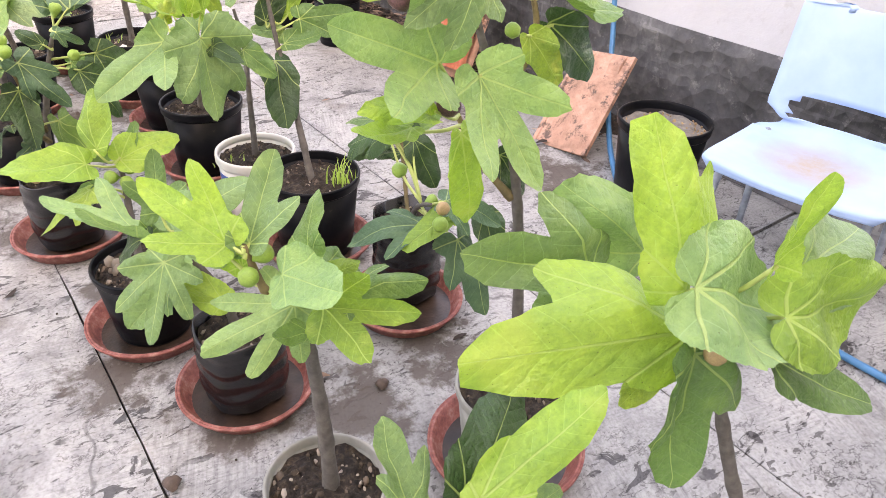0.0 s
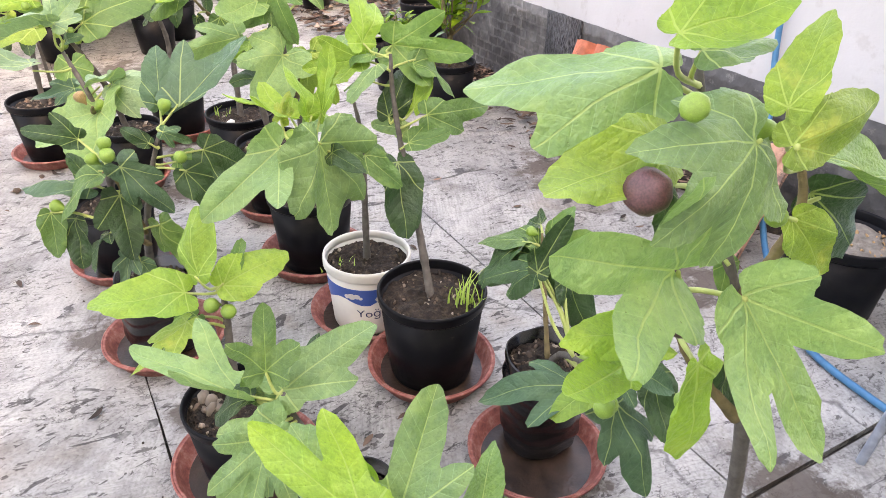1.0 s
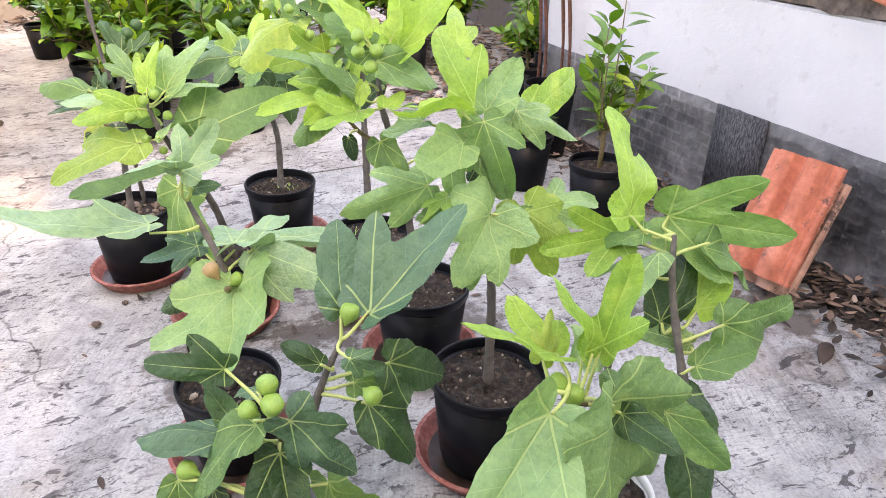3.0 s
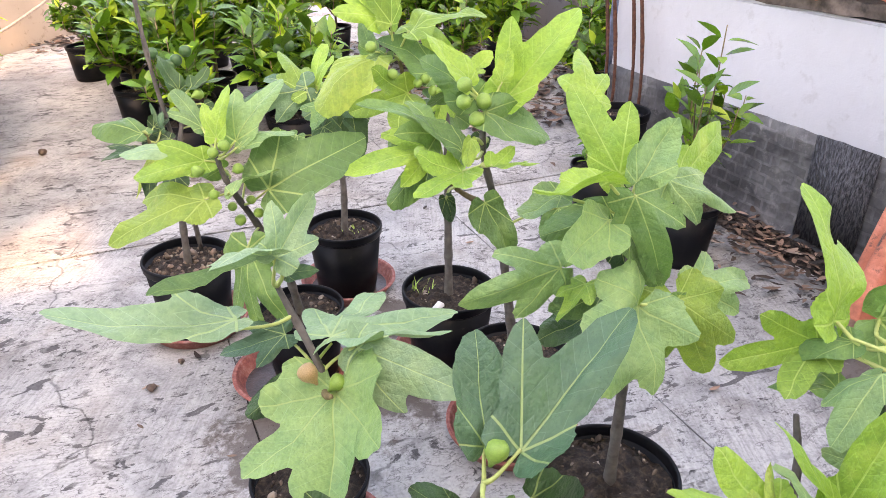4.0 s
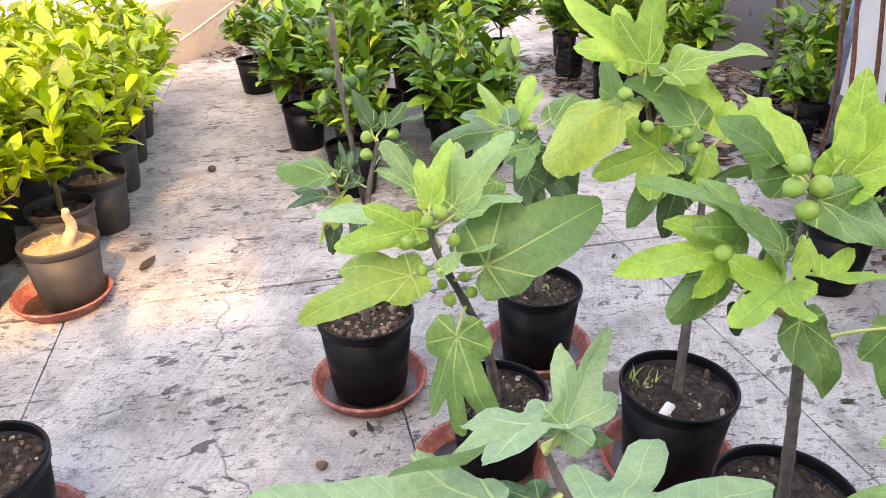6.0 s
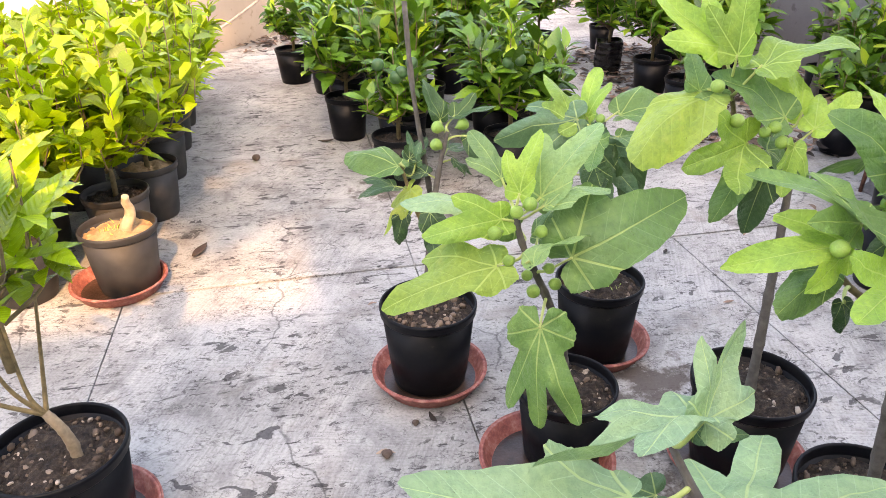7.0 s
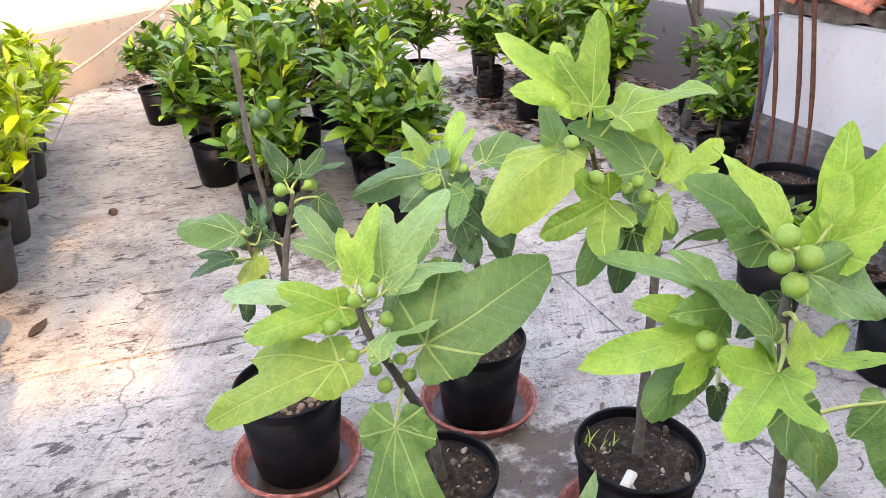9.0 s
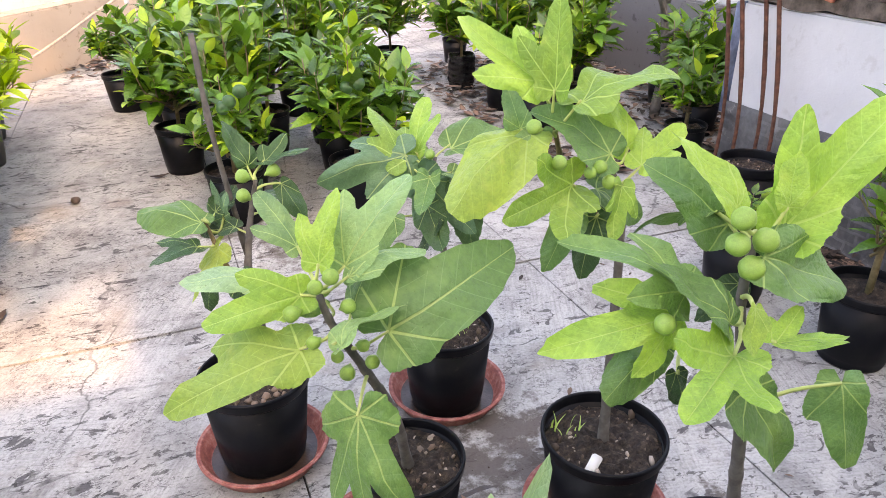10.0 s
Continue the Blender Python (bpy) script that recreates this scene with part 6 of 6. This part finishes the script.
for i, (x, y) in enumerate(((2.95, 5.25), (3.35, 5.6), (3.55, 6.2), (2.9, 6.3), (3.5, 5.1), (3.6, 7.6), (2.8, 8.0))):
    citrus(x, y, (FORMS[3], FORMS[1])[i % 2], "dark shrub in a black pot beside the grey wall", turn=20 + i * 71, r=0.11, h=0.2, group="shrubs by the grey wall")
# thin bare-stemmed tree behind the wall's end
tree = tagged(new("small_tree"), "thin dark bare-branched tree by the grey wall", "tree")
tree.location = (3.30, 5.95, 0)
part("trunk", tube(curve_points([(0, 0, 0), (0.02, 0, 0.4), (-0.03, 0.03, 0.9), (0.03, 0, 1.6)], 6), [0.03 - 0.001 * i for i in range(19)], 9, knobs=0.12), BARK, tree)
for k, (dx, dy, z0, z1) in enumerate(((0.5, -0.5, 0.5, 0.75), (-0.5, -0.2, 0.6, 1.0), (0.3, 0.4, 0.7, 1.2), (0.6, -0.3, 0.85, 0.95))):
    part("branch", tube(curve_points([(0, 0, z0), (dx * 0.4, dy * 0.4, (z0 + z1) / 2 + 0.05), (dx, dy, z1)], 5), [0.015 - 0.001 * i for i in range(11)], 7, knobs=0.15), BARK, tree)
SUNC = "sunlit yellow-green citrus bush and sunlit black pot"
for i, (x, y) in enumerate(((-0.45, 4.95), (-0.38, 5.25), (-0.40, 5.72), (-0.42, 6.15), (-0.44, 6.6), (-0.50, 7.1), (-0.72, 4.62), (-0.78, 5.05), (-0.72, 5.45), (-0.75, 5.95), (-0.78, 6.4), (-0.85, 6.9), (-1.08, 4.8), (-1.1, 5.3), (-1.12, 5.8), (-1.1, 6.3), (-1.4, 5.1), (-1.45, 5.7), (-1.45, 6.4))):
    citrus(x - 0.06, y, SUNNY[i % 3], SUNC, kind="lightened", turn=i * 47, r=0.125, soil=SAND_SOIL if i % 2 else SOIL, group="potted citrus trees in the sun")

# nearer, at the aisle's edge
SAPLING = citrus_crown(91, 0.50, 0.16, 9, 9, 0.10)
# the sapling shares the leaf copy with sunlight in its colour
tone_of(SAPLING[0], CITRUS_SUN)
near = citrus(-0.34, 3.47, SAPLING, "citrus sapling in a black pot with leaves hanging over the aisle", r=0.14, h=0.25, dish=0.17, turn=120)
for o in near.children:
    if o.name.startswith(("crown", "stem")):
        o.matrix_basis = Matrix.Translation((-0.03, 0.0, 0.24)) @ o.matrix_basis
part("trunk", tube(curve_points([(0.035, -0.01, 0.19), (0.036, -0.01, 0.25), (0.024, -0.01, 0.30), (0.0, 0, 0.335)], 6), [0.013 - 0.0002 * i for i in range(19)], 9, knobs=0.08), plain("sapling_bark", (0.30, 0.23, 0.15), 0.8, var=0.4, scale=50, bumps=0.4), near)
for bx, by, bz in ((-0.02, 0.0, 0.62), (-0.10, 0.03, 0.56), (-0.16, -0.03, 0.50), (0.03, 0.05, 0.58)):
    part("branch", tube(curve_points([(0.002, 0, 0.33), (bx * 0.5 - 0.01, by * 0.6, 0.40), (bx, by, bz)], 5), [0.0055 - 0.00025 * i for i in range(11)], 7), TWIG, near)
lemon = part("citrus_fruit", ORANGE, None, near, "unripe green citrus fruit")
lemon.matrix_basis = pose(-0.075, 0.0, 0.47)
stump = potted("potted_stump", "pruned citrus stump in a sunlit black pot of sandy soil", "citrus tree", "lightened", -0.435, 4.60, 0.13, 0.24, 0.008, soil=SAND_SOIL, chips=40)
saucer(-0.47, 4.60, 0.165, "sun-faded pink plant saucer under the stump's pot")
part("trunk", tube(curve_points([(0.02, 0, 0.19), (0.028, 0.0, 0.23), (0.045, 0.01, 0.26), (0.05, 0.01, 0.29), (0.045, 0.0, 0.32), (0.05, -0.01, 0.345)], 4), [0.024 - 0.0006 * i for i in range(21)], 10), plain("pale_bark", (0.50, 0.40, 0.26), 0.8, var=0.3, scale=40), stump)
tagged(part("soil_crumb", bits(0.12, 0.222, 170, 41), CHIP, near, "pale crumbs and chips on the soil"), kind="stuff")
grass(stump, -0.03, 0.02, 0.205, 26, 0.03, 6)

# saplings in black pots by the low wall
SLIM = citrus_crown(97, 0.72, 0.19, 9, 11, 0.10)
tone_of(SLIM[0], CITRUS)
w1 = citrus(2.25, 3.59, SLIM, "slim citrus sapling in a black pot by the low wall", r=0.125, h=0.25, turn=10)
w2 = citrus(2.17, 4.02, FORMS[3], "small shrub in a black pot by the low wall", r=0.125, h=0.25, turn=90)
for o in w2.children:
    if o.name.startswith(("crown", "stem")):
        o.scale = (0.6, 0.6, 0.4)

# rusty rods leaning by the wall's end
for i, (x, y, lx) in enumerate(((2.71, 4.76, 0.01), (2.64, 4.60, 0.0), (2.71, 4.55, 0.01), (2.69, 4.46, 0.0))):
    o = tagged(new("rusty_rod", mesh_of("rusty_rod", tube(curve_points([(0, 0, 0), (0.006, -0.01, 0.5), (lx, 0.16, 1.25)], 5), [0.0085] * 11, 8, knobs=0.15), RUST)), "rusty steel rod standing against the low wall", "rod", "rusty rods")
    o.location = (x - 0.02, y, 0.001)
drum = potted("plant_tub", "tall empty black plastic tub of soil by the rods", "tub", "black", 2.50, 4.34, 0.13, 0.36, 0.001)


# rope slung along the back wall
rope_line = curve_points([(-1.3, 7.4, 0.02), (-0.55, 8.36, 0.18), (0.0, 9.15, 0.42), (0.35, 9.6, 0.58), (0.6, 10.0, 0.75)], 8)
rope_line = [p + Vector((0.05, -0.04, 0)) for p in rope_line]
tagged(new("rope", mesh_of("rope", tube(rope_line, [0.012] * len(rope_line), 8), ROPE)), "pale rope slung along the beige wall", "rope")


# ---- dry leaves and litter ----
def dry_leaf(bm, p, yaw, size, rnd):
    c, s = math.cos(yaw), math.sin(yaw)
    curl, tip = rnd.uniform(0.1, 0.6), rnd.uniform(-0.3, 0.5)
    prev = None
    for k in range(5):
        f = k / 4
        w = size * 0.17 * math.sin(math.pi * (0.08 + 0.9 * f))
        row = []
        for o in (-1, 0, 1):
            x, y, z = size * (f - 0.5), o * w, abs(o) * w * curl + tip * size * (f - 0.5) ** 2 * 1.5 + 0.002
            row.append(bm.verts.new((p[0] + c * x - s * y, p[1] + s * x + c * y, p[2] + z)))
        if prev:
            for q in (0, 1):
                bm.faces.new((prev[q], prev[q + 1], row[q + 1], row[q]))
        prev = row


def litter(label, count, seed, place, size):
    bm = bmesh.new()
    rnd = random.Random(seed)
    for _ in range(count):
        dry_leaf(bm, place(rnd), rnd.uniform(0, 6.28), size * rnd.uniform(0.5, 1.4), rnd)
    return tagged(new("dry_leaves", mesh_of("dry_leaves", bm, DRY)), label, "dry leaves", kind="stuff")


def soil_drift(label, x, y0, y1, wide, high):
    """A low ragged bank of dirt against a wall at x."""
    bm = bmesh.new()
    n, k = int((y1 - y0) / 0.025), 12
    rows = []
    for j in range(n + 1):
        y = y0 + (y1 - y0) * j / n
        w = wide * (0.55 + 0.9 * abs(noise.noise((y * 2.1, 4, 0)))) * min(1, 0.15 + 6 * min(j, n - j) / n)
        rows.append([bm.verts.new((x - w * i / k, y + 0.008 * noise.noise((i, y * 30, 2)), max(0.0005, high * (1 - i / k) ** 1.5 + 0.010 * noise.noise((x + w * i / k * 30, y * 30, 1)) * (1 - i / k)) if i < k else -0.001)) for i in range(k + 1)])
    for a, b in zip(rows, rows[1:]):
        for i in range(k):
            bm.faces.new((a[i], a[i + 1], b[i + 1], b[i]))
    return tagged(new("soil_drift", mesh_of("soil_drift", bm, SOIL)), label, "soil", kind="stuff")


soil_drift("dark dirt gathered along the foot of the low wall", 2.745, 1.75, 4.7, 0.20, 0.03)
litter("drift of brown dry leaves along the low wall", 900, 1, lambda r: (2.74 - abs(r.gauss(0, 0.15)), r.uniform(2.3, 4.4) + r.gauss(0, 0.1), abs(r.gauss(0, 0.018)) + 0.012), 0.05)
litter("scattered dry leaves below the leaning tile", 60, 4, lambda r: (2.52 + r.gauss(0, 0.13), 2.6 + r.gauss(0, 0.35), 0.002 + r.random() * 0.012), 0.06)
litter("heap of dry leaves under the far shrubs", 1500, 2, lambda r: (r.uniform(2.2, 3.85), r.uniform(5.2, 8.0), abs(r.gauss(0, 0.02)) + 0.002), 0.09)
litter("dry leaves swept against the beige wall", 110, 3, lambda r: (0.05 + r.gauss(0, 0.22), 9.0 + r.gauss(0, 0.22), abs(r.gauss(0, 0.015)) + 0.002), 0.1)
litter("few dry leaves and bits on the concrete between the pots", 60, 5, lambda r: (r.uniform(0.3, 2.0), r.uniform(0.9, 4.6), 0.002), 0.035)
big = [(2.32, 2.52, 30, 0.14), (2.50, 2.72, 160, 0.17), (-0.22, 4.83, 70, 0.12), (0.35, 6.05, 10, 0.10)]
for x, y, yaw, s in big:
    bm = bmesh.new()
    dry_leaf(bm, (0, 0, 0.001), 0, s, random.Random(int(x * 50)))
    o = tagged(new("dry_leaf", mesh_of("dry_leaf", bm, DRY)), "single large curled dry leaf on the concrete", "dry leaf", "single dry leaves")
    o.matrix_basis = pose(x, y, 0.001, 0, 0, yaw)
    o.modifiers.new("thick", "SOLIDIFY").thickness = 0.0012
# soil crumbs round the pots
bm = bmesh.new()
rnd = random.Random(77)
for x, y, n in ((0.83, 1.49, 90), (0.62, 1.75, 70), (0.70, 3.30, 160), (0.55, 2.5, 90), (1.02, 3.6, 120), (1.3, 3.2, 120), (0.8, 2.1, 80), (0.6, 4.0, 40), (1.2, 1.4, 80), (2.3, 2.9, 90), (0.45, 3.2, 50), (0.9, 5.0, 80), (-0.2, 4.5, 30)):
    for _ in range(n):
        s = 0.0010 * rnd.uniform(0.5, 1.4) * (2.4 if rnd.random() < 0.06 else 1.0)
        bmesh.ops.create_icosphere(bm, subdivisions=1, radius=s, matrix=Matrix.Translation((x + rnd.gauss(0, 0.15), y + rnd.gauss(0, 0.15), s * 0.5)))
tagged(new("soil_crumbs", mesh_of("soil_crumbs", bm, SOIL, smooth=False)), "spilled soil crumbs on the concrete", "soil", kind="stuff")
for x, y, s in ((0.345, 3.56, 0.014), (0.435, 3.66, 0.010), (-0.03, 5.85, 0.022), (0.35, 1.30, 0.014), (0.60, 1.33, 0.018), (1.09, 1.33, 0.016)):
    bm = lathe([(0, 0), (s * 0.7, 0.1 * s), (s, 0.6 * s), (s * 0.7, 1.2 * s), (0, 1.5 * s)], 10, lambda a, r, z: (1 + 0.2 * math.sin(3 * a + x), 0))
    o = tagged(new("pebble", mesh_of("pebble", bm, plain("brown_pebble", (0.13, 0.09, 0.07), 0.8, var=0.4, scale=60))), "small dark clod lying on the concrete", "pebble", "clods on the ground")
    o.location = (x, y, 0.0005)
